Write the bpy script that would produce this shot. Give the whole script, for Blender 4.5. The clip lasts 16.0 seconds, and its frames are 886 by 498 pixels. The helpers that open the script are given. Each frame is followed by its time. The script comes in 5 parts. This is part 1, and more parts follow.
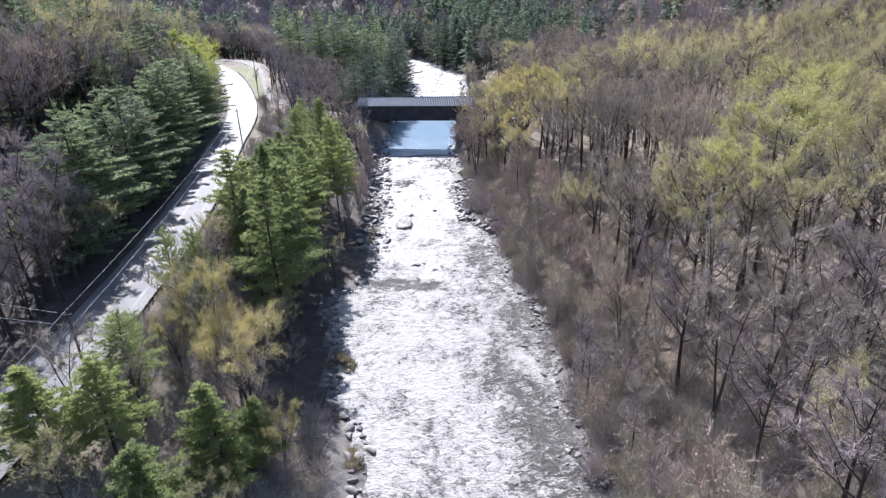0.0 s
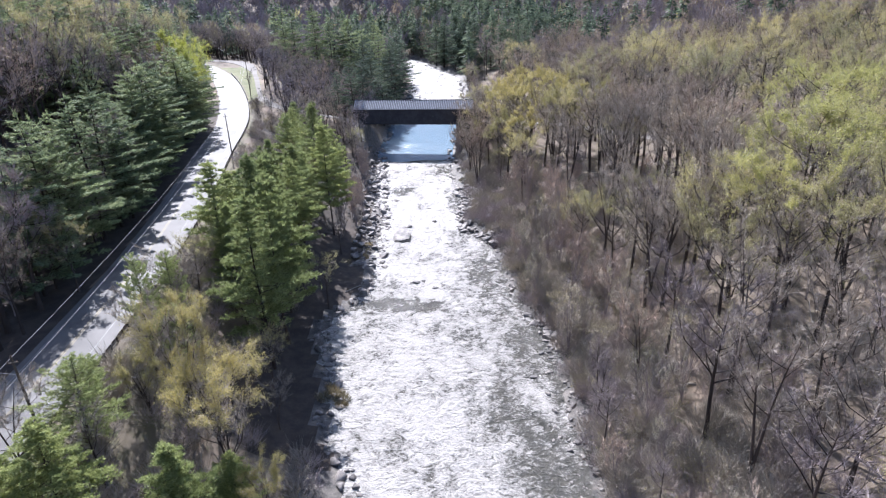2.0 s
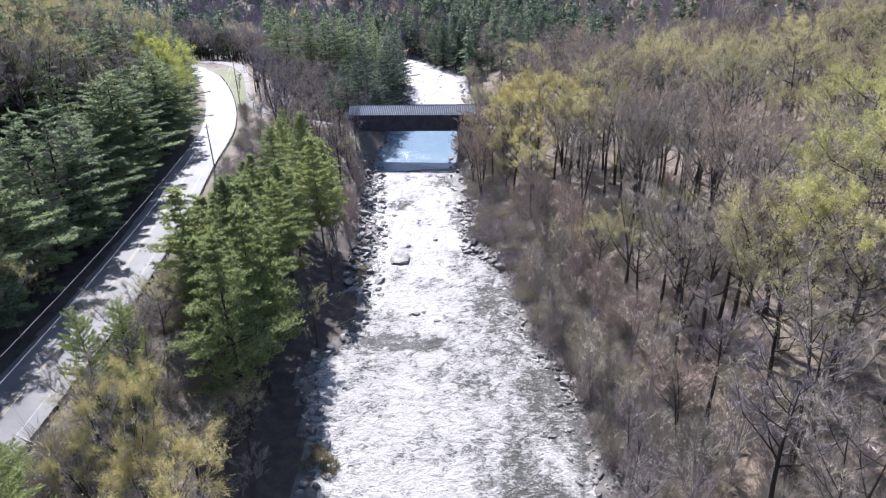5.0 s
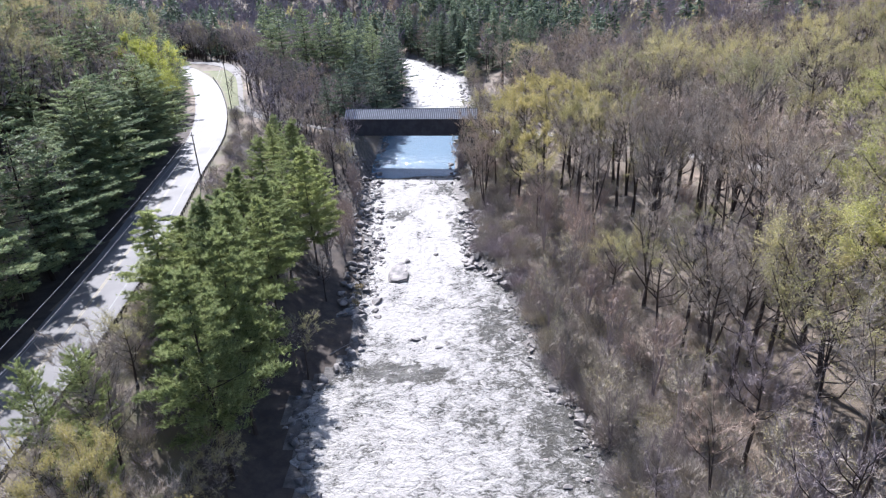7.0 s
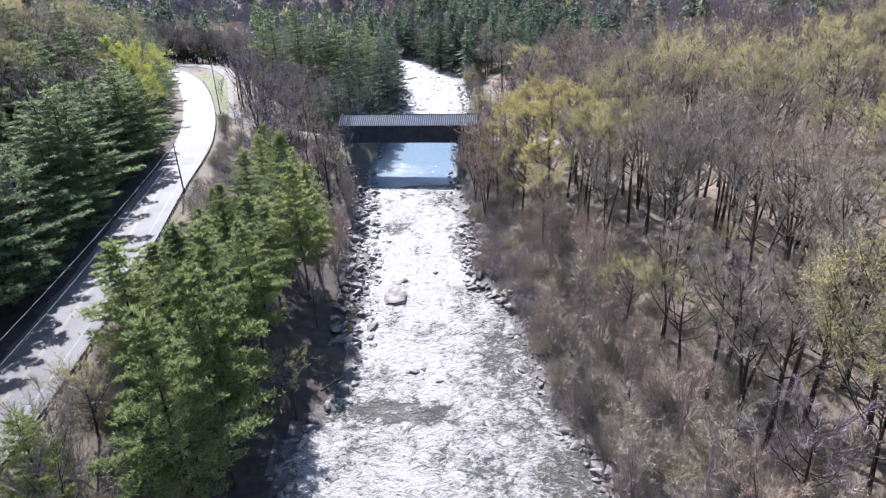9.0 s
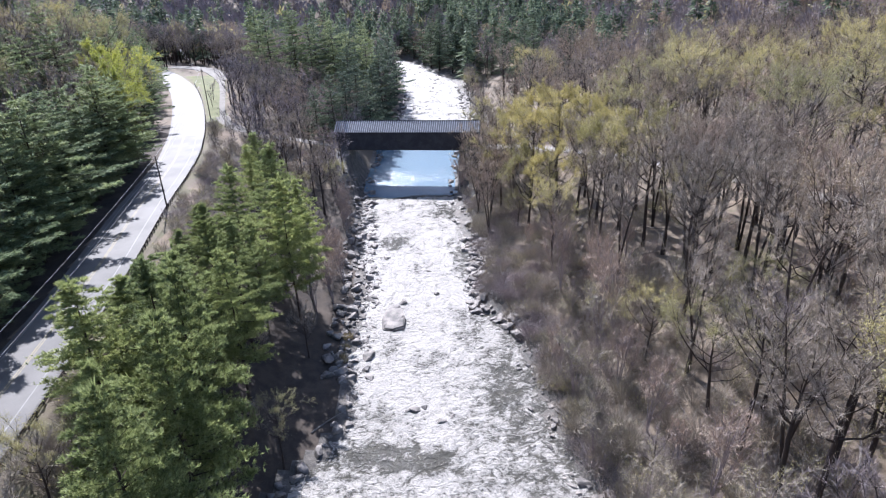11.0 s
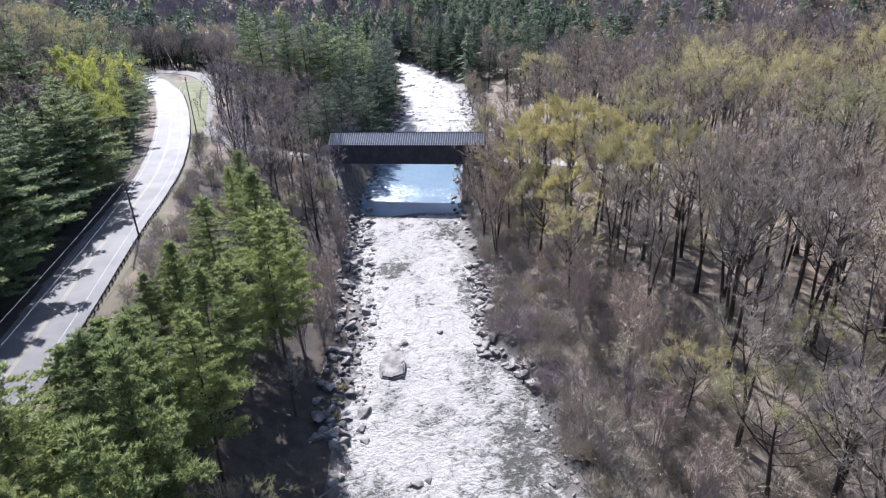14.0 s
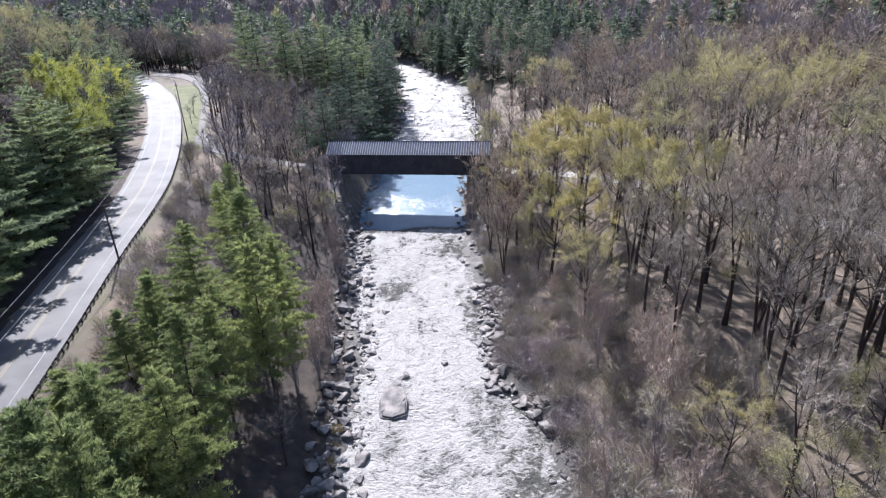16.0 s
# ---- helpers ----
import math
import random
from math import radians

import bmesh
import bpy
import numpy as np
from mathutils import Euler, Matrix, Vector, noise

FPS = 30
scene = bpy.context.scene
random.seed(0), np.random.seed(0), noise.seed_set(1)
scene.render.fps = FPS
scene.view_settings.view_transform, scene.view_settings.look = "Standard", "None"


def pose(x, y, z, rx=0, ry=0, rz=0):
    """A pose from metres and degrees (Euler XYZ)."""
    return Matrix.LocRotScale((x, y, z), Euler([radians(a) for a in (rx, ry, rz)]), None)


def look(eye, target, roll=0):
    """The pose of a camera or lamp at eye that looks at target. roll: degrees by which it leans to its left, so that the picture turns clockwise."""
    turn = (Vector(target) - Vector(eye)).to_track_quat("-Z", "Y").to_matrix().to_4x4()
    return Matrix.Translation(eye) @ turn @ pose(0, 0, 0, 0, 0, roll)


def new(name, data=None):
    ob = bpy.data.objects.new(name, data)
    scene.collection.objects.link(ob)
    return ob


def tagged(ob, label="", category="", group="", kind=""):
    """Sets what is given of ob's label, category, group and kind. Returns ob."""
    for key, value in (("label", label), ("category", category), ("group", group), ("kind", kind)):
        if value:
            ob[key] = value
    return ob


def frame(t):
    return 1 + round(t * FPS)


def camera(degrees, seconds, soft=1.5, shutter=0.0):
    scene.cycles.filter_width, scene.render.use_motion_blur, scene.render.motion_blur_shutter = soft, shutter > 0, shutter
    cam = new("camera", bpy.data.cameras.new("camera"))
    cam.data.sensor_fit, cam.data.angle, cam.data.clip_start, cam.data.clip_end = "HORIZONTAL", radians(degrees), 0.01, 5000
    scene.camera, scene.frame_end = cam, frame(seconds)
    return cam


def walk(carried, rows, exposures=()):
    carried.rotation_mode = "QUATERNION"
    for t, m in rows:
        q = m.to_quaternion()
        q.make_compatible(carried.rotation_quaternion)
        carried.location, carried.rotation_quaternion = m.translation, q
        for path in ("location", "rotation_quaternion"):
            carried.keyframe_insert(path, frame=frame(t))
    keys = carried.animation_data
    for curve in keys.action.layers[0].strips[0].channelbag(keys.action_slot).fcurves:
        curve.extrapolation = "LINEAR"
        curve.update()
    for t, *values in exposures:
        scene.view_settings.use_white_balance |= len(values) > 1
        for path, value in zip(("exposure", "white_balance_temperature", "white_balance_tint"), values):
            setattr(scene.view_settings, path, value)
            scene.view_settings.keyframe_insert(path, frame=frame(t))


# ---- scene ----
cam = camera(74.0, 16.0, soft=1.23)
ROWS = [  # seconds, x, y, z, rx, ry, rz
    (0.0, 0.000, 0.000, 59.576, 66.694, 1.933, -1.337),
    (0.5, -0.044, 2.486, 59.564, 66.680, 1.928, -1.377),
    (1.0, -0.089, 4.971, 59.558, 66.635, 1.923, -1.408),
    (1.5, -0.135, 7.454, 59.559, 66.631, 1.948, -1.428),
    (2.0, -0.184, 9.934, 59.566, 66.606, 1.943, -1.459),
    (2.5, -0.233, 12.413, 59.579, 66.582, 1.957, -1.479),
    (3.0, -0.284, 14.890, 59.599, 66.587, 1.962, -1.520),
    (3.5, -0.337, 17.366, 59.625, 66.543, 1.967, -1.540),
    (4.0, -0.392, 19.839, 59.657, 66.499, 1.972, -1.560),
    (6.5, -0.686, 32.178, 59.914, 66.277, 2.106, -1.703),
    (7.0, -0.749, 34.640, 59.984, 66.232, 2.121, -1.763),
    (7.5, -0.814, 37.100, 60.061, 66.198, 2.126, -1.844),
    (8.0, -0.881, 39.559, 60.144, 66.183, 2.131, -1.934),
    (8.5, -0.949, 42.016, 60.233, 66.169, 2.155, -1.995),
    (9.0, -1.018, 44.470, 60.329, 66.174, 2.150, -2.065),
    (11.5, -1.389, 56.717, 60.903, 66.072, 2.114, -2.247),
    (12.0, -1.468, 59.160, 61.037, 66.068, 2.129, -2.298),
    (12.5, -1.548, 61.602, 61.177, 66.053, 2.144, -2.338),
    (13.0, -1.630, 64.042, 61.324, 66.039, 2.149, -2.389),
    (13.5, -1.713, 66.480, 61.477, 66.005, 2.154, -2.409),
    (14.0, -1.798, 68.916, 61.636, 66.000, 2.148, -2.360),
    (14.5, -1.884, 71.351, 61.801, 65.976, 2.133, -2.320),
    (15.0, -1.972, 73.783, 61.973, 65.961, 2.128, -2.301),
    (15.5, -2.062, 76.214, 62.151, 65.927, 2.103, -2.291),
    (16.0, -2.153, 78.642, 62.336, 65.932, 2.128, -2.282),
]
walk(cam, [(t, pose(*row)) for t, *row in ROWS], [(0.0, 1.59), (8.0, 1.59), (12.0, 1.50), (16.0, 1.41)])

# ---- world, sun, exposure ----
SUN_LEFT, SUN_UP = radians(18), radians(43)  # degrees left of the way upstream, and above the horizon
world = bpy.data.worlds.new("sky")
scene.world = world
world.use_nodes = True
wn, wl = world.node_tree.nodes, world.node_tree.links
sky = wn.new("ShaderNodeTexSky")
sky.sky_type, sky.sun_disc = "NISHITA", False
sky.sun_elevation, sky.sun_rotation = SUN_UP, -SUN_LEFT
wn["Background"].inputs[1].default_value = 0.095
wl.new(sky.outputs[0], wn["Background"].inputs[0])
sun = new("sun", bpy.data.lights.new("sun", "SUN"))
sun.data.energy, sun.data.angle, sun.data.color = 5.0, radians(0.53), (1.0, 0.96, 0.90)
TO_SUN = Vector((-math.sin(SUN_LEFT) * math.cos(SUN_UP), math.cos(SUN_LEFT) * math.cos(SUN_UP), math.sin(SUN_UP)))
sun.matrix_world = look((0, 0, 200), Vector((0, 0, 200)) - TO_SUN)
scene.view_settings.use_white_balance = True
scene.view_settings.white_balance_temperature, scene.view_settings.white_balance_tint = 5740, 17

rng = np.random.default_rng(7)


# ---- materials ----
def material(name, base, rough=0.8):
    """A principled material; returns it with its nodes, links and shader."""
    m = bpy.data.materials.new(name)
    m.use_nodes = True
    n, l = m.node_tree.nodes, m.node_tree.links
    s = n["Principled BSDF"]
    s.inputs["Base Color"].default_value = (*base, 1)
    s.inputs["Roughness"].default_value = rough
    return m, n, l, s


def noise_node(n, l, scale, detail=5.0, rough=0.6, stretch=None, vector=None):
    t = n.new("ShaderNodeTexNoise")
    t.inputs["Scale"].default_value, t.inputs["Detail"].default_value, t.inputs["Roughness"].default_value = scale, detail, rough
    if vector is None:
        vector = n.new("ShaderNodeNewGeometry").outputs["Position"]
    if stretch:
        mp = n.new("ShaderNodeMapping")
        mp.inputs["Scale"].default_value = stretch
        l.new(vector, mp.inputs["Vector"])
        vector = mp.outputs[0]
    l.new(vector, t.inputs["Vector"])
    return t.outputs["Fac"]


def mix(n, l, a, b, fac, kind="MIX"):
    m = n.new("ShaderNodeMix")
    m.data_type, m.blend_type = "RGBA", kind
    for socket, value in ((m.inputs[0], fac), (m.inputs[6], a), (m.inputs[7], b)):
        if isinstance(value, bpy.types.NodeSocket):
            l.new(value, socket)
        elif isinstance(value, tuple):
            socket.default_value = (*value, 1)
        else:
            socket.default_value = value
    return m.outputs[2]


def curve_node(n, l, value, lo, hi, to_lo=0.0, to_hi=1.0, smooth=True):
    r = n.new("ShaderNodeMapRange")
    r.interpolation_type = "SMOOTHSTEP" if smooth else "LINEAR"
    l.new(value, r.inputs[0])
    for i, v in enumerate((lo, hi, to_lo, to_hi)):
        r.inputs[1 + i].default_value = v
    return r.outputs[0]


def bump(n, l, s, height, strength, distance):
    b = n.new("ShaderNodeBump")
    b.inputs["Strength"].default_value, b.inputs["Distance"].default_value = strength, distance
    l.new(height, b.inputs["Height"])
    l.new(b.outputs[0], s.inputs["Normal"])
    return b


def two_tone(name, a, b, scale, rough=0.85, fine=None, relief=0.3, distance=0.05, metallic=0.0):
    """A surface of two colours mixed by coarse noise, mottled by a finer one, with relief."""
    m, n, l, s = material(name, a, rough)
    big = curve_node(n, l, noise_node(n, l, scale), 0.35, 0.65)
    small = noise_node(n, l, fine or scale * 9, 6.0, 0.7)
    col = mix(n, l, a, b, big)
    col = mix(n, l, col, mix(n, l, (0.45, 0.45, 0.45), (1.35, 1.35, 1.35), small), 1.0, "MULTIPLY")
    l.new(col, s.inputs["Base Color"])
    s.inputs["Metallic"].default_value = metallic
    bump(n, l, s, small, relief, distance)
    return m


def leafy(name, a, b, through_light, shine=0.2):
    """Leaves or needles: two tones, varied leaf by leaf and tree by tree, and letting some light through."""
    m, n, l, s = material(name, a, 0.55)
    isl = n.new("ShaderNodeNewGeometry").outputs["Random Per Island"]
    tree = n.new("ShaderNodeObjectInfo").outputs["Random"]
    col = mix(n, l, a, b, isl)
    col = mix(n, l, col, mix(n, l, (0.7, 0.74, 0.75), (1.25, 1.2, 1.05), tree), 1.0, "MULTIPLY")
    l.new(col, s.inputs["Base Color"])
    s.inputs["Specular IOR Level"].default_value = shine
    tr = n.new("ShaderNodeBsdfTranslucent")
    l.new(col, tr.inputs[0])
    ms = n.new("ShaderNodeMixShader")
    ms.inputs[0].default_value = through_light
    l.new(s.outputs[0], ms.inputs[1])
    l.new(tr.outputs[0], ms.inputs[2])
    l.new(ms.outputs[0], n["Material Output"].inputs[0])
    return m


def bark(name, a, b):
    m, n, l, s = material(name, a, 0.9)
    tree = n.new("ShaderNodeObjectInfo").outputs["Random"]
    s.inputs["Specular IOR Level"].default_value = 0.12
    grain = noise_node(n, l, 3.0, 6.0, 0.7, (1, 1, 0.25))
    col = mix(n, l, a, b, grain)
    col = mix(n, l, col, mix(n, l, (0.7, 0.7, 0.72), (1.25, 1.22, 1.2), tree), 1.0, "MULTIPLY")
    l.new(col, s.inputs["Base Color"])
    bump(n, l, s, grain, 0.5, 0.05)
    return m


M_PINE = leafy("pine_needles", (0.102, 0.135, 0.052), (0.385, 0.43, 0.19), 0.48)
M_HEMLOCK = leafy("hemlock_needles", (0.09, 0.128, 0.075), (0.345, 0.40, 0.22), 0.34, 0.06)
M_SPRUCE = leafy("dark_conifer_needles", (0.05, 0.075, 0.058), (0.19, 0.235, 0.165), 0.3, 0.04)
M_GOLD = leafy("gold_buds", (0.274, 0.239, 0.0855), (0.393, 0.353, 0.16), 0.48)
M_BUD = leafy("olive_buds", (0.265, 0.242, 0.112), (0.41, 0.378, 0.20), 0.48)
M_RUST = leafy("rusty_buds", (0.228, 0.182, 0.125), (0.314, 0.262, 0.188), 0.45)
M_YELLOW = leafy("yellow_green_leaves", (0.30, 0.315, 0.055), (0.46, 0.475, 0.115), 0.52)
M_LIME = leafy("dull_lime_leaves", (0.25, 0.25, 0.085), (0.39, 0.39, 0.165), 0.5)
M_TWIG = bark("grey_twigs", (0.24, 0.212, 0.178), (0.375, 0.333, 0.283))
M_TWIG_RED = bark("reddish_twigs", (0.265, 0.208, 0.168), (0.39, 0.318, 0.262))
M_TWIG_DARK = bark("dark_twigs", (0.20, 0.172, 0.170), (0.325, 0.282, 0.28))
M_BRUSH = bark("pale_brush", (0.212, 0.192, 0.158), (0.335, 0.305, 0.25))
# twigs paled towards lilac: distant haze put into the base colour
M_TWIG_HAZE = bark("hazed_lilac_twigs", (0.185, 0.165, 0.176), (0.29, 0.262, 0.276))
M_STRAW = leafy("straw_grass", (0.19, 0.155, 0.095), (0.31, 0.265, 0.175), 0.3)
M_TAN_ROOF = two_tone("weathered_tan_roofing", (0.20, 0.17, 0.14), (0.30, 0.26, 0.22), 0.6, 0.7, 8.0, 0.1, 0.01)
M_BARK = bark("grey_brown_bark", (0.0285, 0.0228, 0.0205), (0.0741, 0.0616, 0.0541))
M_PINE_BARK = bark("pine_bark", (0.0256, 0.0199, 0.0171), (0.0684, 0.0541, 0.0456))
M_DEAD = bark("bleached_wood", (0.16, 0.142, 0.125), (0.274, 0.257, 0.228))
M_ROCK = two_tone("river_rock", (0.0765, 0.0697, 0.0654), (0.246, 0.219, 0.194), 0.5, 0.75, 5.0, 0.5, 0.12)
M_STONE = two_tone("abutment_stone", (0.078, 0.072, 0.066), (0.144, 0.132, 0.117), 0.8, 0.85, 7.0, 0.5, 0.05)
M_WOOD = two_tone("dark_weathered_boards", (0.026, 0.0255, 0.031), (0.047, 0.046, 0.053), 0.4, 0.85, 6.0, 0.3, 0.02)
M_ROOF = two_tone("grey_metal_roofing", (0.114, 0.114, 0.117), (0.165, 0.165, 0.168), 0.6, 0.55, 8.0, 0.1, 0.01, 0.0)
M_SEAM = two_tone("dark_roof_seams", (0.0199, 0.0199, 0.0228), (0.0342, 0.0342, 0.037), 1.0, 0.6, 8.0, 0.1, 0.01)
# rib colour brightened: light caught along the seams is painted in
M_SUNLIT_RIB = two_tone("sunlit_metal_ribs", (0.422, 0.422, 0.433), (0.479, 0.479, 0.49), 1.0, 0.35, 8.0, 0.1, 0.01)
M_RAIL = two_tone("rusty_brown_steel", (0.0199, 0.016, 0.0142), (0.0427, 0.0331, 0.0274), 0.7, 0.6, 12.0, 0.2, 0.01, 0.3)
M_POLE = two_tone("creosoted_pole", (0.0399, 0.0313, 0.0256), (0.0741, 0.0598, 0.0485), 0.5, 0.85, 9.0, 0.3, 0.02)
M_WIRE, *_ = material("aluminium_wire", (0.342, 0.342, 0.348), 0.4)
M_GLASSY, *_ = material("brown_porcelain", (0.0627, 0.0342, 0.0228), 0.25)
M_YPAINT = two_tone("worn_yellow_paint", (0.239, 0.188, 0.0741), (0.205, 0.177, 0.114), 0.9, 0.7, 9.0, 0.1, 0.004)
M_WPAINT = two_tone("worn_white_paint", (0.25, 0.248, 0.24), (0.17, 0.167, 0.16), 0.9, 0.7, 9.0, 0.1, 0.004)
M_GRAVEL = two_tone("pale_gravel", (0.14, 0.128, 0.112), (0.20, 0.185, 0.163), 0.25, 0.95, 4.0, 0.5, 0.04)
M_LANE = two_tone("dry_packed_gravel", (0.22, 0.205, 0.185), (0.30, 0.28, 0.25), 0.25, 0.95, 4.0, 0.4, 0.03)


def asphalt_material():
    m, n, l, s = material("sun_bleached_asphalt", (0.1, 0.1, 0.1), 0.72)
    long_stain = noise_node(n, l, 0.12, 5.0, 0.6)
    fine = noise_node(n, l, 6.0, 6.0, 0.75)
    col = mix(n, l, (0.084, 0.081, 0.078), (0.132, 0.127, 0.121), curve_node(n, l, long_stain, 0.3, 0.7))
    col = mix(n, l, col, mix(n, l, (0.75, 0.75, 0.75), (1.2, 1.2, 1.2), fine), 1.0, "MULTIPLY")
    s.inputs["Specular IOR Level"].default_value = 0.3
    l.new(col, s.inputs["Base Color"])
    bump(n, l, s, fine, 0.25, 0.02)
    return m


def litter_material():
    """Forest floor: brown leaf litter with moss, bare earth and grass by the roadside."""
    m, n, l, s = material("leaf_litter", (0.2, 0.15, 0.1), 0.95)
    fine = noise_node(n, l, 4.5, 8.0, 0.75)
    mid = noise_node(n, l, 0.35, 5.0, 0.65)
    big = noise_node(n, l, 0.06, 4.0, 0.6)
    col = mix(n, l, (0.062, 0.048, 0.035), (0.175, 0.137, 0.097), fine)
    col = mix(n, l, col, (0.0855, 0.0798, 0.0399), curve_node(n, l, mid, 0.56, 0.72))
    col = mix(n, l, col, (0.185, 0.14, 0.097), curve_node(n, l, big, 0.5, 0.68))
    l.new(col, s.inputs["Base Color"])
    bump(n, l, s, fine, 0.6, 0.12)
    return m


def bank_grass_material():
    m, n, l, s = material("roadside_grass", (0.2, 0.2, 0.08), 0.95)
    fine = noise_node(n, l, 5.0, 8.0, 0.75)
    mid = noise_node(n, l, 0.3, 5.0, 0.65)
    col = mix(n, l, (0.0684, 0.0644, 0.0331), (0.142, 0.125, 0.0712), fine)
    col = mix(n, l, col, (0.114, 0.094, 0.0655), curve_node(n, l, mid, 0.40, 0.58))
    l.new(col, s.inputs["Base Color"])
    bump(n, l, s, fine, 0.6, 0.08)
    return m


def water_material():
    """Shallow fast water: clear brown, sky reflection painted blue where smooth, white for breaks and painted glitter.
    """
    m, n, l, s = material("river_water", (0.02, 0.03, 0.035), 0.12)
    pos = n.new("ShaderNodeNewGeometry").outputs["Position"]
    foam_glint_here = n.new("ShaderNodeAttribute")
    foam_glint_here.attribute_name = "foam_glint"
    here = foam_glint_here.outputs["Fac"]

    def combine(a, k, b):
        node = n.new("ShaderNodeMath")
        node.operation = "MULTIPLY_ADD"
        l.new(a, node.inputs[0])
        node.inputs[1].default_value = k
        l.new(b, node.inputs[2])
        return node.outputs[0]

    streak = noise_node(n, l, 0.30, 4.0, 0.55, (1.2, 0.55, 1.0), pos)
    wavelet = n.new("ShaderNodeTexNoise")
    mp = n.new("ShaderNodeMapping")
    mp.inputs["Scale"].default_value = (0.85, 1.15, 1.0)
    mp.inputs["Rotation"].default_value = (0, 0, radians(24))
    l.new(pos, mp.inputs["Vector"])
    l.new(mp.outputs[0], wavelet.inputs["Vector"])
    for key, value in (("Scale", 0.75), ("Detail", 5.0), ("Roughness", 0.62), ("Distortion", 1.1)):
        wavelet.inputs[key].default_value = value
    ripples = noise_node(n, l, 2.4, 4.0, 0.68, (1.0, 1.25, 1.0), pos)
    crest = combine(ripples, 0.56, combine(wavelet.outputs["Fac"], 0.85, combine(streak, 0.5, here)))
    # white paints both broken water and the sun's glitter on it
    foam_glint = curve_node(n, l, crest, 0.80, 1.15)
    bed_and_sky = mix(n, l, (0.045, 0.047, 0.045), (0.085, 0.078, 0.062), noise_node(n, l, 0.4, 5.0, 0.6, None, pos))
    # smooth water: the sky's reflection painted into the base as blue
    bed_and_sky = mix(n, l, (0.105, 0.16, 0.205), bed_and_sky, curve_node(n, l, here, -0.30, -0.20))
    l.new(mix(n, l, bed_and_sky, (0.34, 0.323, 0.296), foam_glint), s.inputs["Base Color"])
    l.new(curve_node(n, l, foam_glint, 0.0, 1.0, 0.2, 0.5), s.inputs["Roughness"])
    s.inputs["IOR"].default_value = 1.333
    relief = combine(ripples, 0.5, wavelet.outputs["Fac"])
    b = bump(n, l, s, relief, 1.0, 0.75)
    l.new(curve_node(n, l, here, -0.40, -0.05, 0.22, 1.0), b.inputs["Strength"])
    return m


M_GREEN = two_tone("green_turf", (0.088, 0.095, 0.034), (0.135, 0.138, 0.054), 0.25, 0.95, 5.0, 0.6, 0.08)
M_ASPHALT, M_LITTER, M_BANK, M_WATER = asphalt_material(), litter_material(), bank_grass_material(), water_material()


# ---- mesh helpers ----
class Build:
    """Collects vertices, faces and material slots of one mesh."""

    def __init__(self):
        self.v, self.f, self.m, self.count = [], [], [], 0

    def add(self, verts, faces, slot=0):
        verts = np.asarray(verts, float)
        self.v.append(verts)
        self.f.extend([tuple(i + self.count for i in face) for face in faces])
        self.m.extend([slot] * len(faces))
        self.count += len(verts)

    def tube(self, points, radii, sides=5, slot=0, cap=False):
        points = np.asarray(points, float)
        k = len(points)
        way = np.gradient(points, axis=0)
        way /= np.linalg.norm(way, axis=1)[:, None] + 1e-9
        ref = np.where(np.abs(way[:, 2:3]) > 0.9, [[1.0, 0, 0]], [[0, 0, 1.0]])
        a = np.cross(way, ref)
        a /= np.linalg.norm(a, axis=1)[:, None]
        b = np.cross(way, a)
        ang = np.linspace(0, 2 * np.pi, sides, endpoint=False)
        ring = a[:, None] * np.cos(ang)[None, :, None] + b[:, None] * np.sin(ang)[None, :, None]
        verts = (points[:, None] + ring * np.asarray(radii)[:, None, None]).reshape(-1, 3)
        faces = [(i * sides + j, i * sides + (j + 1) % sides, (i + 1) * sides + (j + 1) % sides, (i + 1) * sides + j) for i in range(k - 1) for j in range(sides)]
        if cap:
            faces += [tuple(range(sides))[::-1], tuple(range((k - 1) * sides, k * sides))]
        self.add(verts, faces, slot)

    def slivers(self, base, tip, width, slot=0, flat=0.0):
        """Many thin triangles from base to tip points; flat lays their faces towards the level."""
        base, tip = np.asarray(base), np.asarray(tip)
        if not len(base):
            return
        way = tip - base
        side = np.cross(way, rng.normal(size=way.shape) + [0, 0, flat])
        side *= (np.asarray(width) / 2 / (np.linalg.norm(side, axis=1) + 1e-9))[:, None]
        verts = np.stack([base - side, base + side, tip], 1).reshape(-1, 3)
        self.add(verts, [(i, i + 1, i + 2) for i in range(0, len(verts), 3)], slot)

    def leaves(self, centre, size, slot=0, flat=0.0):
        """Many small four-cornered leaves; flat draws them towards the level."""
        centre = np.asarray(centre)
        nrm = rng.normal(size=centre.shape)
        nrm[:, 2] += flat * np.sign(nrm[:, 2])
        nrm /= np.linalg.norm(nrm, axis=1)[:, None]
        a = np.cross(nrm, rng.normal(size=centre.shape))
        a /= np.linalg.norm(a, axis=1)[:, None]
        b = np.cross(nrm, a)
        s = np.asarray(size)[:, None]
        verts = np.stack([centre - a * s, centre - b * s * 0.6, centre + a * s, centre + b * s * 0.6], 1).reshape(-1, 3)
        self.add(verts, [(i, i + 1, i + 2, i + 3) for i in range(0, len(verts), 4)], slot)

    def box(self, x0, x1, y0, y1, z0, z1, slot=0):
        v = [(x, y, z) for x in (x0, x1) for y in (y0, y1) for z in (z0, z1)]
        self.add(v, [(0, 1, 3, 2), (4, 6, 7, 5), (0, 4, 5, 1), (2, 3, 7, 6), (0, 2, 6, 4), (1, 5, 7, 3)], slot)

    def mesh(self, name, *materials, smooth=False):
        me = bpy.data.meshes.new(name)
        me.from_pydata(np.concatenate(self.v).tolist(), [], self.f)
        for mat in materials:
            me.materials.append(mat)
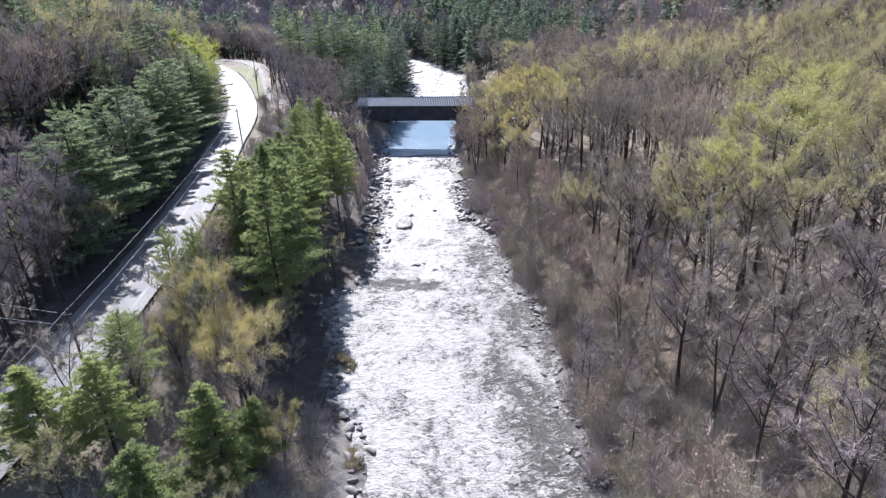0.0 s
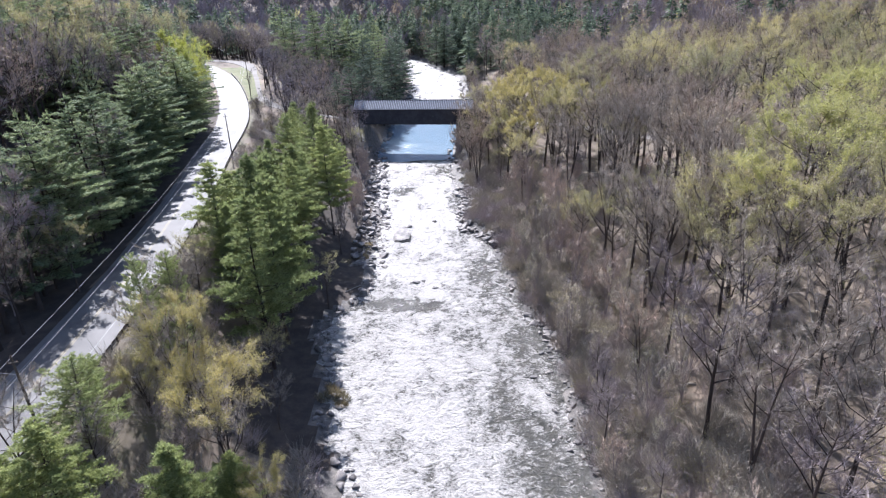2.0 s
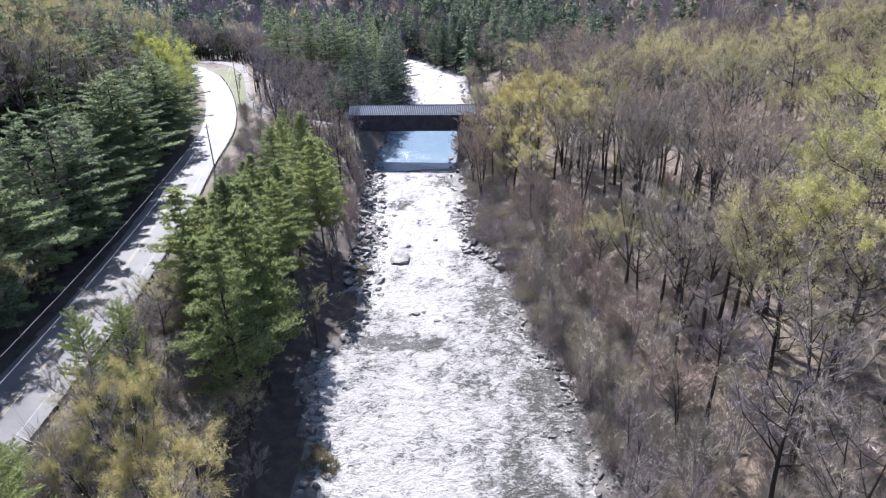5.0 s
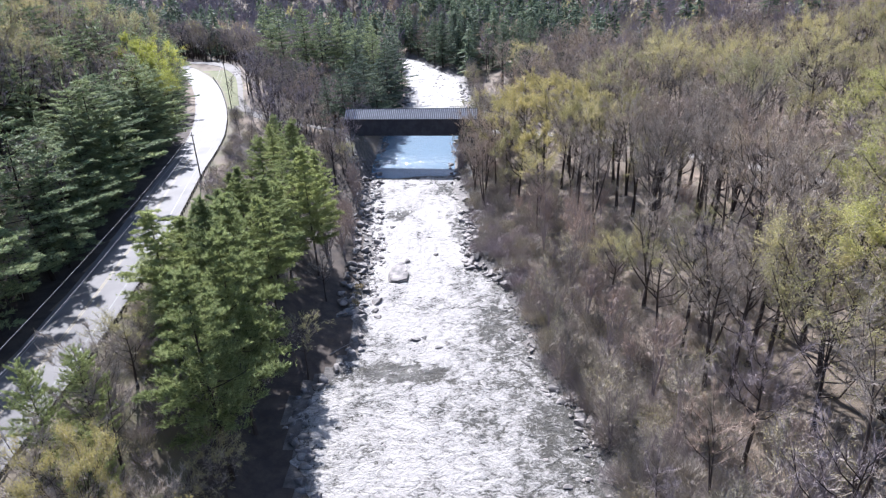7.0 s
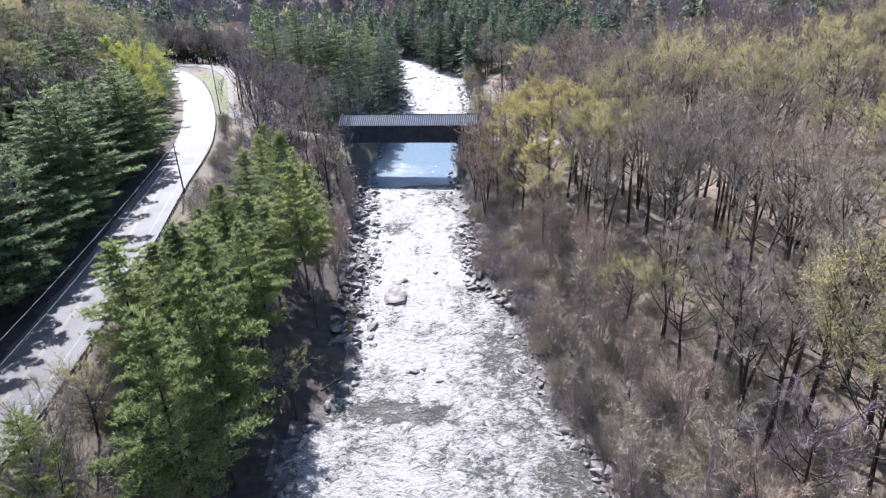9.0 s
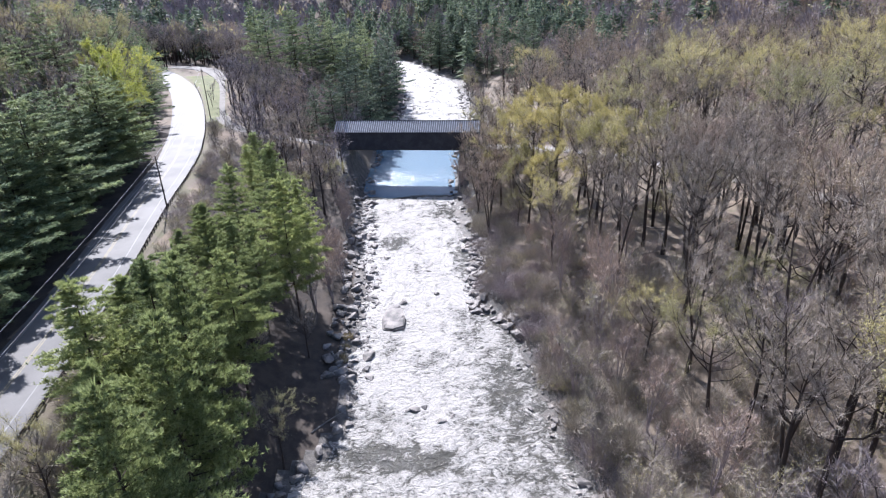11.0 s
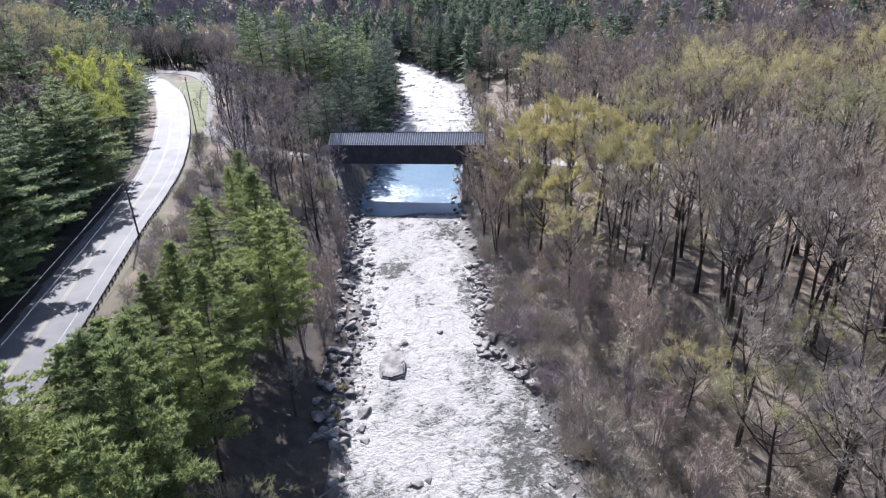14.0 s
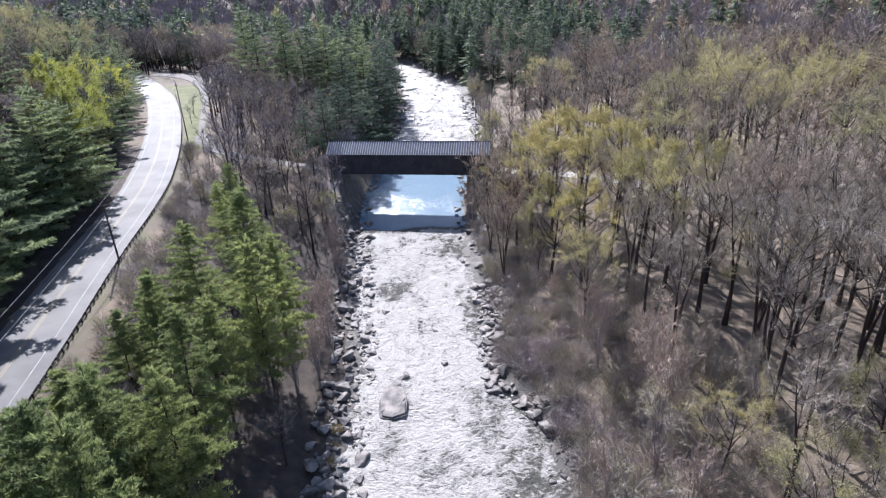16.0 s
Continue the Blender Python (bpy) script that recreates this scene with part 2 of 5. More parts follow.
        if len(materials) > 1:
            me.polygons.foreach_set("material_index", self.m)
        if smooth:
            me.polygons.foreach_set("use_smooth", [True] * len(me.polygons))
        me.update()
        return me


def part(name, mesh, parent, label="", at=None):
    ob = new(name, mesh)
    ob.parent = parent
    if at is not None:
        ob.matrix_basis = at
    return tagged(ob, label)


class Joined:
    """Many placed copies of meshes joined into one mesh."""

    def __init__(self):
        self.v, self.l, self.t, self.s, self.mats, self.nv = [], [], [], [], [], 0
        self.known = {}

    def add(self, me, m):
        if me.name not in self.known:
            v, lo, t, s = np.empty(len(me.vertices) * 3), np.empty(len(me.loops), int), np.empty(len(me.polygons), int), np.empty(len(me.polygons), int)
            me.vertices.foreach_get("co", v), me.loops.foreach_get("vertex_index", lo), me.polygons.foreach_get("loop_total", t), me.polygons.foreach_get("material_index", s)
            for mat in me.materials:
                if mat not in self.mats:
                    self.mats.append(mat)
            self.known[me.name] = v.reshape(-1, 3), lo, t, np.array([self.mats.index(mat) for mat in me.materials])[s]
        v, lo, t, s = self.known[me.name]
        a = np.array(m)
        self.v.append(v @ a[:3, :3].T + a[:3, 3])
        self.l.append(lo + self.nv)
        self.t.append(t)
        self.s.append(s)
        self.nv += len(v)

    def link(self, name, label, category):
        if not self.v:
            return None
        v, lo, t, s = np.concatenate(self.v), np.concatenate(self.l), np.concatenate(self.t), np.concatenate(self.s)
        me = bpy.data.meshes.new(name)
        me.vertices.add(len(v)), me.loops.add(len(lo)), me.polygons.add(len(t))
        me.vertices.foreach_set("co", v.astype(np.float32).ravel())
        me.loops.foreach_set("vertex_index", lo.astype(np.int32))
        me.polygons.foreach_set("loop_start", np.concatenate([[0], np.cumsum(t)[:-1]]).astype(np.int32))
        for mat in self.mats:
            me.materials.append(mat)
        me.polygons.foreach_set("material_index", s.astype(np.int32))
        me.update(calc_edges=True)
        return tagged(new(name, me), label, category, kind="stuff")


def blend(t):
    t = np.clip(t, 0, 1)
    return t * t * (3 - 2 * t)


def ripple(x, y, size, seed, octaves=4):
    """Smooth pseudo-random relief of about +-1 from summed waves."""
    r = np.random.default_rng(seed)
    out, amp = np.zeros(np.broadcast(x, y).shape), 1.0
    for _ in range(octaves):
        for _ in range(3):
            a, p = r.uniform(0, 2 * np.pi, 2)
            k = 2 * np.pi / size * r.uniform(0.7, 1.4)
            out = out + amp * 0.4 * np.sin(k * (x * np.cos(a) + y * np.sin(a)) + p + 1.3 * np.sin(k * 0.6 * (y * np.cos(a) - x * np.sin(a)) + 2 * p))
        amp, size = amp * 0.5, size / 2.1
    return out


# ---- the plan: river, road, banks ----
RIVER = [  # y, left water's edge, right water's edge, level
    (-150, -14, 26, -1.0), (40, -11, 20, -0.3), (58, -11.3, 18.5, -0.2), (67, -12.3, 18.8, -0.1), (74, -14.5, 19.3, -0.1), (81, -18, 19.4, 0.0), (89, -18.2, 19.4, 0.0), (98, -20.5, 20.2, 0.0),
    (106, -23, 20, 0.0), (114, -22.5, 17.8, 0.1), (121, -17, 16, 0.1), (127, -15.5, 15.4, 0.1), (133, -15.2, 15, 0.1), (143, -17, 14.8, 0.1), (150, -16.5, 13, 0.15), (156, -16.3, 10.3, 0.2),
    (161, -16.2, 7.0, 0.25), (172, -16, 7.4, 0.4), (184, -18.8, 8.5, 0.5), (200, -18.6, 7.8, 0.8), (213, -20.4, 6.8, 1.0), (228, -22, 6.5, 1.5),
    (250, -22.5, 8.5, 1.8), (300, -20, 15, 2.4), (325, -16, 22, 3.0), (364, -13, 20, 3.5), (418, -12, 21, 4.0), (440, -13.5, 20.5, 4.2), (475, -16.5, 14, 4.5),
    (505, -18, 4, 4.7), (555, -21, -6, 5.0), (600, -42, -24, 5.5), (660, -78, -56, 6.0), (760, -150, -120, 6.5), (1500, -720, -680, 8.0)]
RIVER = np.array(RIVER)
RAIL = [(-51, -150), (-45.5, 30), (-44.7, 60), (-44.9, 75), (-45.6, 88), (-46.2, 102), (-50.5, 138), (-57.3, 176), (-59.6, 195), (-62.8, 214), (-66.0, 226), (-69.2, 238), (-76.2, 260), (-88.2, 293), (-102.3, 326)]
RAIL = np.array(RAIL, float)
ROAD_ON = np.array([(-124.5, 364), (-152, 400), (-190, 432), (-260, 460), (-420, 480), (-800, 520)], float)


def edges(y):
    return np.interp(y, RIVER[:, 0], RIVER[:, 1]), np.interp(y, RIVER[:, 0], RIVER[:, 2]), np.interp(y, RIVER[:, 0], RIVER[:, 3])


def resample(points, step):
    """Even points along a smooth line through the given ones."""
    p = np.asarray(points, float)
    for _ in range(3):  # corner cutting
        q = np.empty((2 * len(p), p.shape[1]))
        q[0::2][: len(p) - 1] = p[:-1] * 0.75 + p[1:] * 0.25
        q[1::2][: len(p) - 1] = p[:-1] * 0.25 + p[1:] * 0.75
        p = np.concatenate([p[:1], q[: 2 * len(p) - 2], p[-1:]])
    d = np.concatenate([[0], np.cumsum(np.linalg.norm(np.diff(p, axis=0), axis=1))])
    s = np.arange(0, d[-1], step)
    return np.stack([np.interp(s, d, p[:, k]) for k in range(p.shape[1])], 1)


def normals(line):
    way = np.gradient(line[:, :2], axis=0)
    way /= np.linalg.norm(way, axis=1)[:, None]
    return np.stack([-way[:, 1], way[:, 0]], 1)  # to the left of the way upstream


def road_z(x, y):
    return 14.0 + 0.0365 * np.minimum(y, 400) + 0.0 * x


ROAD_LINE = resample(np.concatenate([RAIL, ROAD_ON]), 2.0)
ROAD_MID = ROAD_LINE + normals(ROAD_LINE) * 6.1
ROAD_HALF = 4.7


def road_gap(x, y):
    """Signed distance from the road's middle line (left positive) by its nearest point."""
    x, y = np.asarray(x, float), np.asarray(y, float)
    out = np.full(x.shape, 1e9)
    nrm = normals(ROAD_MID)
    best = np.full(x.shape, 1e9)
    for (px, py), (nx, ny) in zip(ROAD_MID, nrm):
        dx, dy = x - px, y - py
        d = dx * dx + dy * dy
        near = d < best
        best = np.where(near, d, best)
        out = np.where(near, np.where(dx * nx + dy * ny > 0, 1, -1) * np.sqrt(d), out)
    return out


DRIVE = [(-71.5, 262), (-66, 251), (-57, 247), (-45, 247.5), (-31, 248.5)]
LOT = [(-135, 386), (-121, 380), (-108, 368), (-98, 348), (-91, 328), (-84, 306), (-77.5, 283), (-71.5, 263), (-67.5, 252)]
RIGHT_ROAD = [(14, 240), (30, 236), (48, 226), (66, 207), (82, 184), (98, 160), (125, 130), (170, 100), (260, 60)]


def line_gap(x, y, line):
    best = np.full(np.shape(x), 1e9)
    for px, py in line:
        best = np.minimum(best, np.hypot(x - px, y - py))
    return best


DRIVE_LINE, RIGHT_LINE, LOT_LINE = resample(DRIVE, 1.5), resample(RIGHT_ROAD, 2.0), resample(LOT, 1.5)


def ground_z(x, y, gap=None):
    x, y = np.asarray(x, float), np.asarray(y, float)
    if gap is None:
        gap = road_gap(x, y)
    xl, xr, w = edges(y)
    rz = road_z(x, y)
    rough = ripple(x, y, 26, 3) * 0.5 + ripple(x, y, 7, 5, 3) * 0.16
    # right bank: a stony shore, a slope, a wooded terrace, then the hill
    d = x - xr
    top = np.interp(y, [-100, 60, 240, 420, 700], [9, 10.5, 13.6, 16, 26])
    right = w + np.interp(d, [-3, 0, 5, 9], [-1.2, 0.0, 1.0, 2.0]) + (top - w - 2) * blend((d - 7) / 27) + np.maximum(0, d - 75) * 0.30 * blend((d - 75) / 90)
    # left bank: shore, steep slope to the road's edge, the hill behind the road
    e = xl - x
    e_road = np.maximum(-gap - ROAD_HALF - 1.2, 0.0)  # from the road's shoulder
    share = np.where(e > 0, e_road / (e_road + np.maximum(e - 5, 0.01)), 1)
    lower = w + np.interp(e, [-3, 0, 5], [-1.2, 0.0, 0.9])
    left = lower + (rz - 0.12 - lower) * (1 - blend(share) * 0.55 - share * 0.45) * (e > 5)
    up = np.maximum(gap - ROAD_HALF - 1.5, 0)
    hill = rz - 0.12 + 0.0 * blend(up / 2) + np.maximum(up - 3, 0) * 0.40 * blend((up - 3) / 22) + np.maximum(up - 70, 0) * 0.12
    near = np.exp(-((y - 247) / 26.0) ** 2)
    left = np.maximum(left, lower + (12.3 - w) * blend((e + 0.2) / 6.0) * near)
    right = np.maximum(right, w + (11.8 - w) * blend((d - 0.5) / 7) * near)
    left = np.where(gap > ROAD_HALF + 1.2, hill, left)
    left = np.where(np.abs(gap) <= ROAD_HALF + 1.2, rz - 0.12, left)
    mid = w - 1.2 - 0 * x
    z = np.where(x < xl + 3, np.where(x > xl, w - 1.2 * blend((x - xl) / 3), left), np.where(x > xr - 3, np.where(x < xr, w - 1.2 * blend((xr - x) / 3), right), mid))
    dry = blend((np.maximum(xl - x, x - xr) - 1.5) / 6) * blend((np.abs(gap) - ROAD_HALF - 1.5) / 5)
    z = z + rough * dry
    wet = np.exp(-(np.maximum(xl - x, x - xr) / 3.5) ** 2) * (np.abs(y - 247) > 14)
    z = z + wet * (0.3 * ripple(x, y, 9, 41, 2) + 0.28 * ripple(x, y, 3.6, 42, 2))
    # the two roads that lead off the bridge, and the open lot
    for line, zs, half in ((LOT_LINE, road_z(LOT_LINE[:, 0], LOT_LINE[:, 1]) - 0.35, 4.0), (DRIVE_LINE, np.interp(DRIVE_LINE[:, 0], [-71, -31], [22.9, 14.2]), 2.6), (RIGHT_LINE, np.interp(RIGHT_LINE[:, 0], [14, 60, 260], [14.0, 14.0, 19]), 2.7)):
        best, level = np.full(x.shape, 1e9), np.zeros(x.shape)
        for (px, py), pz in zip(line, zs):
            dd = np.hypot(x - px, y - py)
            near = dd < best
            best, level = np.where(near, dd, best), np.where(near, pz, level)
        k = 1 - blend((best - half) / 6)
        z = np.where(((x > xl - 6) & (x < xr + 3)) | (np.abs(gap) < ROAD_HALF + 1.2), z, z * (1 - k) + level * k)
    # the valley closes upstream
    far = np.maximum(y - 640 - 0.25 * np.abs(x), 0)
    z = z + np.minimum(far * 0.24, 170) + ripple(x, y, 240, 9) * 9 * blend((np.hypot(x, y - 200) - 330) / 300)
    return z


def spread(*bands):
    out = [np.arange(a, b, s) for a, b, s in bands]
    return np.concatenate(out)


def sheet(xs, ys, zs):
    """A grid of faces over the arrays xs, ys and the heights zs[len(ys), len(xs)]."""
    b = Build()
    gx, gy = np.meshgrid(xs, ys)
    b.v.append(np.stack([gx, gy, zs], -1).reshape(-1, 3))
    w = len(xs)
    i = (np.arange(len(ys) - 1)[:, None] * w + np.arange(w - 1)[None]).ravel()
    b.f = np.stack([i, i + 1, i + w + 1, i + w], 1).tolist()
    b.m = [0] * len(b.f)
    return b


gx = spread((-3000, -600, 240), (-600, -200, 20), (-200, -120, 5), (-120, 60, 1.6), (60, 140, 3), (140, 300, 10), (300, 600, 30), (600, 3001, 240))
gy = spread((-2000, -200, 200), (-200, 20, 20), (20, 300, 1.8), (300, 440, 3.5), (440, 800, 12), (800, 1500, 50), (1500, 4001, 250))
GX, GY = np.meshgrid(gx, gy)
GZ = ground_z(GX, GY)
ground_mesh = sheet(gx, gy, GZ)
g_gap = road_gap(GX, GY)
verge = (((g_gap > -ROAD_HALF - np.where(GY < 115, 14.0, 2.4)) & (g_gap < ROAD_HALF - 1.6)) ) & (GX < -30)
# dark cobble widened on the left: pine and bridge shade put into the bank
stony_shaded = (GX > edges(GY)[0] - np.where(GY < 142, 8.0, np.where(np.abs(GY - 248) < 13, 9.0, np.where(GY > 236, 2.0, 7.0)))) & (GX < edges(GY)[1] + 6) & (GY < 600)
island = (g_gap < -ROAD_HALF - 1.2) & (g_gap > -18) & (GY > 248) & (GY < 352) & (GX < np.interp(GY, LOT_LINE[::-1, 1], LOT_LINE[::-1, 0]))
# dark litter under pines and hill trees: their shade put into the ground colour
shaded_duff = (g_gap > ROAD_HALF + 0.8) & (g_gap < 75) & (GY > 40) & (GY < 250) | (g_gap < -ROAD_HALF - 5) & (GX < edges(GY)[0] - 3) & (GX > -60) & (GY > 72) & (GY < 222)
slot = np.where(stony_shaded & ~shaded_duff, 2, np.where(island, 3, np.where(verge, 1, np.where(shaded_duff, 4, 0))))[:-1, :-1].ravel()
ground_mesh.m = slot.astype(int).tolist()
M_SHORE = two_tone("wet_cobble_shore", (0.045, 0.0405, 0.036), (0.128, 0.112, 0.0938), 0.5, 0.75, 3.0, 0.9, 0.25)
M_SHADED_DUFF = two_tone("shaded_needle_litter", (0.03, 0.023, 0.018), (0.06, 0.045, 0.033), 0.4, 0.95, 4.0, 0.6, 0.1)
ground = tagged(new("ground", ground_mesh.mesh("ground", M_LITTER, M_BANK, M_SHORE, M_GREEN, M_SHADED_DUFF, smooth=True)), "brown leaf-littered valley floor and slopes beside the river", "ground", kind="structure")


def height(x, y):
    """The ground's height at one place, off the sheet itself."""
    i = int(np.clip(np.searchsorted(gx, x) - 1, 0, len(gx) - 2))
    j = int(np.clip(np.searchsorted(gy, y) - 1, 0, len(gy) - 2))
    u, v = (x - gx[i]) / (gx[i + 1] - gx[i]), (y - gy[j]) / (gy[j + 1] - gy[j])
    return float((GZ[j, i] * (1 - u) + GZ[j, i + 1] * u) * (1 - v) + (GZ[j + 1, i] * (1 - u) + GZ[j + 1, i + 1] * u) * v)


# ---- river ----
wx, wy = np.arange(0, 1.0001, 1 / 84), spread((-100, 20, 3), (20, 250, 0.55), (250, 420, 1.2), (420, 612, 4))
wl_, wr_, wz_ = edges(wy)
WX = (wl_ - 4)[:, None] + (wr_ - wl_ + 8)[:, None] * wx[None]
WY = np.repeat(wy[:, None], len(wx), 1)
# how broken the water is: rapids below and above the bridge, a smooth pool under it, quick riffles downstream
FOAM_GLINT_Y = np.array([(-100, 0.0), (40, 0.02), (60, 0.05), (85, 0.09), (108, 0.10), (125, 0.12), (150, 0.15), (168, 0.22), (185, 0.14), (200, 0.13), (227, 0.12), (230, -0.26), (243, -0.28), (247, -0.20), (253, -0.24), (261, -0.40), (292, -0.42), (312, 0.0), (325, 0.10), (600, 0.14), (760, 0.1)])
across = (WX - (wl_[:, None] + wr_[:, None]) / 2) / ((wr_ - wl_)[:, None] / 2)
FO = np.interp(WY, FOAM_GLINT_Y[:, 0], FOAM_GLINT_Y[:, 1]) + 0.07 * ripple(WX, WY, 22, 11, 3) - 0.13 * blend((across - 0.05) / 0.7) * (WY < 160) - 0.10 * blend((np.abs(across) - 0.78) / 0.3)
# slicks of smooth water between the rapids
for px, py, rx, ry, deep in ((-13, 119, 8, 3.6, 0.27), (-4.5, 117.5, 6, 3.0, 0.25), (-11, 195.5, 4.5, 4.5, 0.24), (5.5, 182, 2.6, 9, 0.24), (2.5, 215, 4, 7, 0.16), (-8, 221, 4, 2.5, 0.18), (10, 133, 3.5, 9, 0.14)):
    q = np.hypot((WX - px) / rx, (WY - py) / ry) + 0.35 * ripple(WX, WY, 4.5, 61, 3)
    FO -= deep * blend((1.25 - q) / 0.8)
FO = np.where(WY < 225, np.maximum(FO, -0.205), FO)
FO = np.where((WY > 231) & (WY < 296), np.minimum(FO - 0.06, -0.33 + (0.01 + 0.03 * ripple(WX, WY, 7, 71, 3)) * np.exp(-((WY - 250 + 4 * across) / 4.5) ** 2) * blend((0.5 - across) / 0.4)), FO)
# whiter downstream on the left: sun glint added to these values
FO += 0.06 * blend((112 - WY) / 20) * blend((0.2 - across) / 0.5)
chop = np.clip(FO + 0.45, 0.05, 0.75)
WZ = wz_[:, None] + chop * (0.16 * ripple(WX * 1.2, WY * 0.7, 4.5, 21, 2) + 0.10 * ripple(WX * 1.2, WY * 0.75, 1.7, 22, 2))
water = Build()
water.v.append(np.stack([WX, WY, WZ], -1).reshape(-1, 3))
k = len(wx)
i = (np.arange(len(wy) - 1)[:, None] * k + np.arange(k - 1)[None]).ravel()
water.f = np.stack([i, i + 1, i + k + 1, i + k], 1).tolist()
water.m = [0] * len(water.f)
water_me = water.mesh("river", M_WATER, smooth=True)
water_me.attributes.new("foam_glint", "FLOAT", "POINT").data.foreach_set("value", FO.ravel())
tagged(new("water", water_me), "white broken river water glittering in low sun", "river", kind="structure")


# ---- road, paint, driveways ----
def ribbon(line, lo, hi, zfun, lift, thick=0.0, slots=1):
    """A strip along a line, from lo to hi metres to its left."""
    nrm = normals(line)
    b = Build()
    n = len(line)
    rows = []
    for u in np.linspace(0, 1, slots + 1):
        p = line[:, :2] + nrm * np.broadcast_to(lo + (np.asarray(hi) - lo) * u, n)[:, None]
        z = zfun(line[:, 0], line[:, 1]) if zfun is road_z else zfun(p[:, 0], p[:, 1])
        rows.append(np.column_stack([p, z + lift]))
    v = np.stack(rows, 1)
    if thick:
        v = np.concatenate([v[:, :1] - [0, 0, thick], v, v[:, -1:] - [0, 0, thick]], 1)
    w = v.shape[1]
    b.v.append(v.reshape(-1, 3))
    b.f = [(r * w + c + 1, r * w + c, (r + 1) * w + c, (r + 1) * w + c + 1) for r in range(n - 1) for c in range(w - 1)]
    b.m, b.count = [0] * len(b.f), len(b.v[0])
    return b


road = tagged(new("road", ribbon(ROAD_MID, -ROAD_HALF - 1.15, ROAD_HALF, road_z, 0.0, 0.4, 4).mesh("road", M_ASPHALT)), "pale sun-bleached two-lane asphalt road curving along the valley", "road", kind="structure")
for off, mat, name in ((0.17, M_YPAINT, "yellow_centre_line"), (-0.17, M_YPAINT, "yellow_centre_line"), (3.7, M_WPAINT, "white_edge_line"), (-3.7, M_WPAINT, "white_edge_line")):
    part(name, ribbon(ROAD_MID, off - 0.06, off + 0.06, road_z, 0.005).mesh(name, mat), road, "worn paint line")


def drape(x, y):
    return np.array([height(a, b) for a, b in zip(x, y)])


tagged(new("driveway", ribbon(DRIVE_LINE, -2.2, 2.2, drape, 0.12, 0.4, 4).mesh("driveway", M_GRAVEL)), "pale gravel lane between road and covered bridge", "lane", kind="structure")
tagged(new("lane", ribbon(RIGHT_LINE[2:], -2.6, 2.6, drape, 0.14, 0.4, 4).mesh("lane", M_LANE)), "pale gravel lane through the bare woods", "lane", kind="structure")
lot_share = np.linspace(0, 1, len(LOT_LINE))
lot_half = np.interp(lot_share, [0, 0.3, 0.5, 1], [5.0, 3.6, 1.2, 0.9])
tagged(new("pull_off", ribbon(LOT_LINE, -lot_half, lot_half, drape, 0.16, 0.4, 6).mesh("pull_off", M_GRAVEL)), "pale gravel pull-off leaving the road beside a grass island", "lane", kind="structure")


# ---- guardrail ----
RAIL_LINE = resample(RAIL[1:], 1.9)
RAIL_LINE = RAIL_LINE[RAIL_LINE[:, 1] > 34]
guardrail = tagged(new("guardrail"), "rusty brown steel guardrail on short posts beside the road", "guardrail")
profile = [(0.0, 0.42), (0.07, 0.47), (0.0, 0.55), (0.0, 0.60), (0.07, 0.68), (0.0, 0.74), (-0.03, 0.74), (-0.03, 0.42)]
nrm = normals(RAIL_LINE)
rz = road_z(RAIL_LINE[:, 0], RAIL_LINE[:, 1]) - 0.25
beam = Build()
pv = np.stack([np.column_stack([RAIL_LINE + nrm * (o + 0.12), rz + h]) for o, h in profile], 1)
w = len(profile)
beam.add(pv.reshape(-1, 3), [(r * w + c, r * w + (c + 1) % w, (r + 1) * w + (c + 1) % w, (r + 1) * w + c) for r in range(len(RAIL_LINE) - 1) for c in range(w)])
part("beam", beam.mesh("beam", M_RAIL), guardrail)
post = Build()
post.box(-0.09, 0.09, -0.09, 0.09, -0.5, 0.8)
post_me = post.mesh("post", M_RAIL)
for (px, py), (nx, ny), pz in zip(RAIL_LINE, nrm, rz):
    part("post", post_me, guardrail, at=pose(px, py, pz, 0, 0, math.degrees(math.atan2(ny, nx))))


# ---- utility poles and wires ----
def utility_pole(x, y, z, tall, lean=0.0, turn=0.0):
    pole = tagged(new("utility_pole"), "dark wooden utility pole standing beside the road", "utility pole", "utility poles")
    b = Build()
    b.tube([(0, 0, -0.6), (0, 0, tall * 0.5), (0, 0, tall)], [0.17, 0.15, 0.11], 10, cap=True)
    part("shaft", b.mesh("shaft", M_POLE, smooth=False), pole)
    b = Build()
    b.box(-0.5, 0.5, -0.16, -0.05, tall - 0.75, tall - 0.62)
    arm = part("crossarm", b.mesh("crossarm", M_POLE), pole)
    b = Build()
    b.tube([(0, 0, 0), (0, 0, 0.08), (0, 0, 0.14), (0, 0, 0.2)], [0.03, 0.06, 0.045, 0.03], 8, cap=True)
    ins = b.mesh("insulator", M_GLASSY)
    for ox in (-0.42, 0.42):
        part("insulator", ins, arm, at=pose(ox, -0.1, tall - 0.62))
    part("insulator", ins, pole, at=pose(0, 0, tall))
    pole.matrix_basis = pose(x, y, z, 0, lean, turn)
    return pole


POLES = [(-43.8, 61.4, 15.4, 12.0, 0), (-57.0, 174.6, 20.0, 11.4, 0), (-73.6, 257, 22.6, 17.0, 0), (-142, 415, 29, 12, 0)]
for x, y, z, tall, lean in POLES:
    utility_pole(x, y, z, tall, lean, 15)


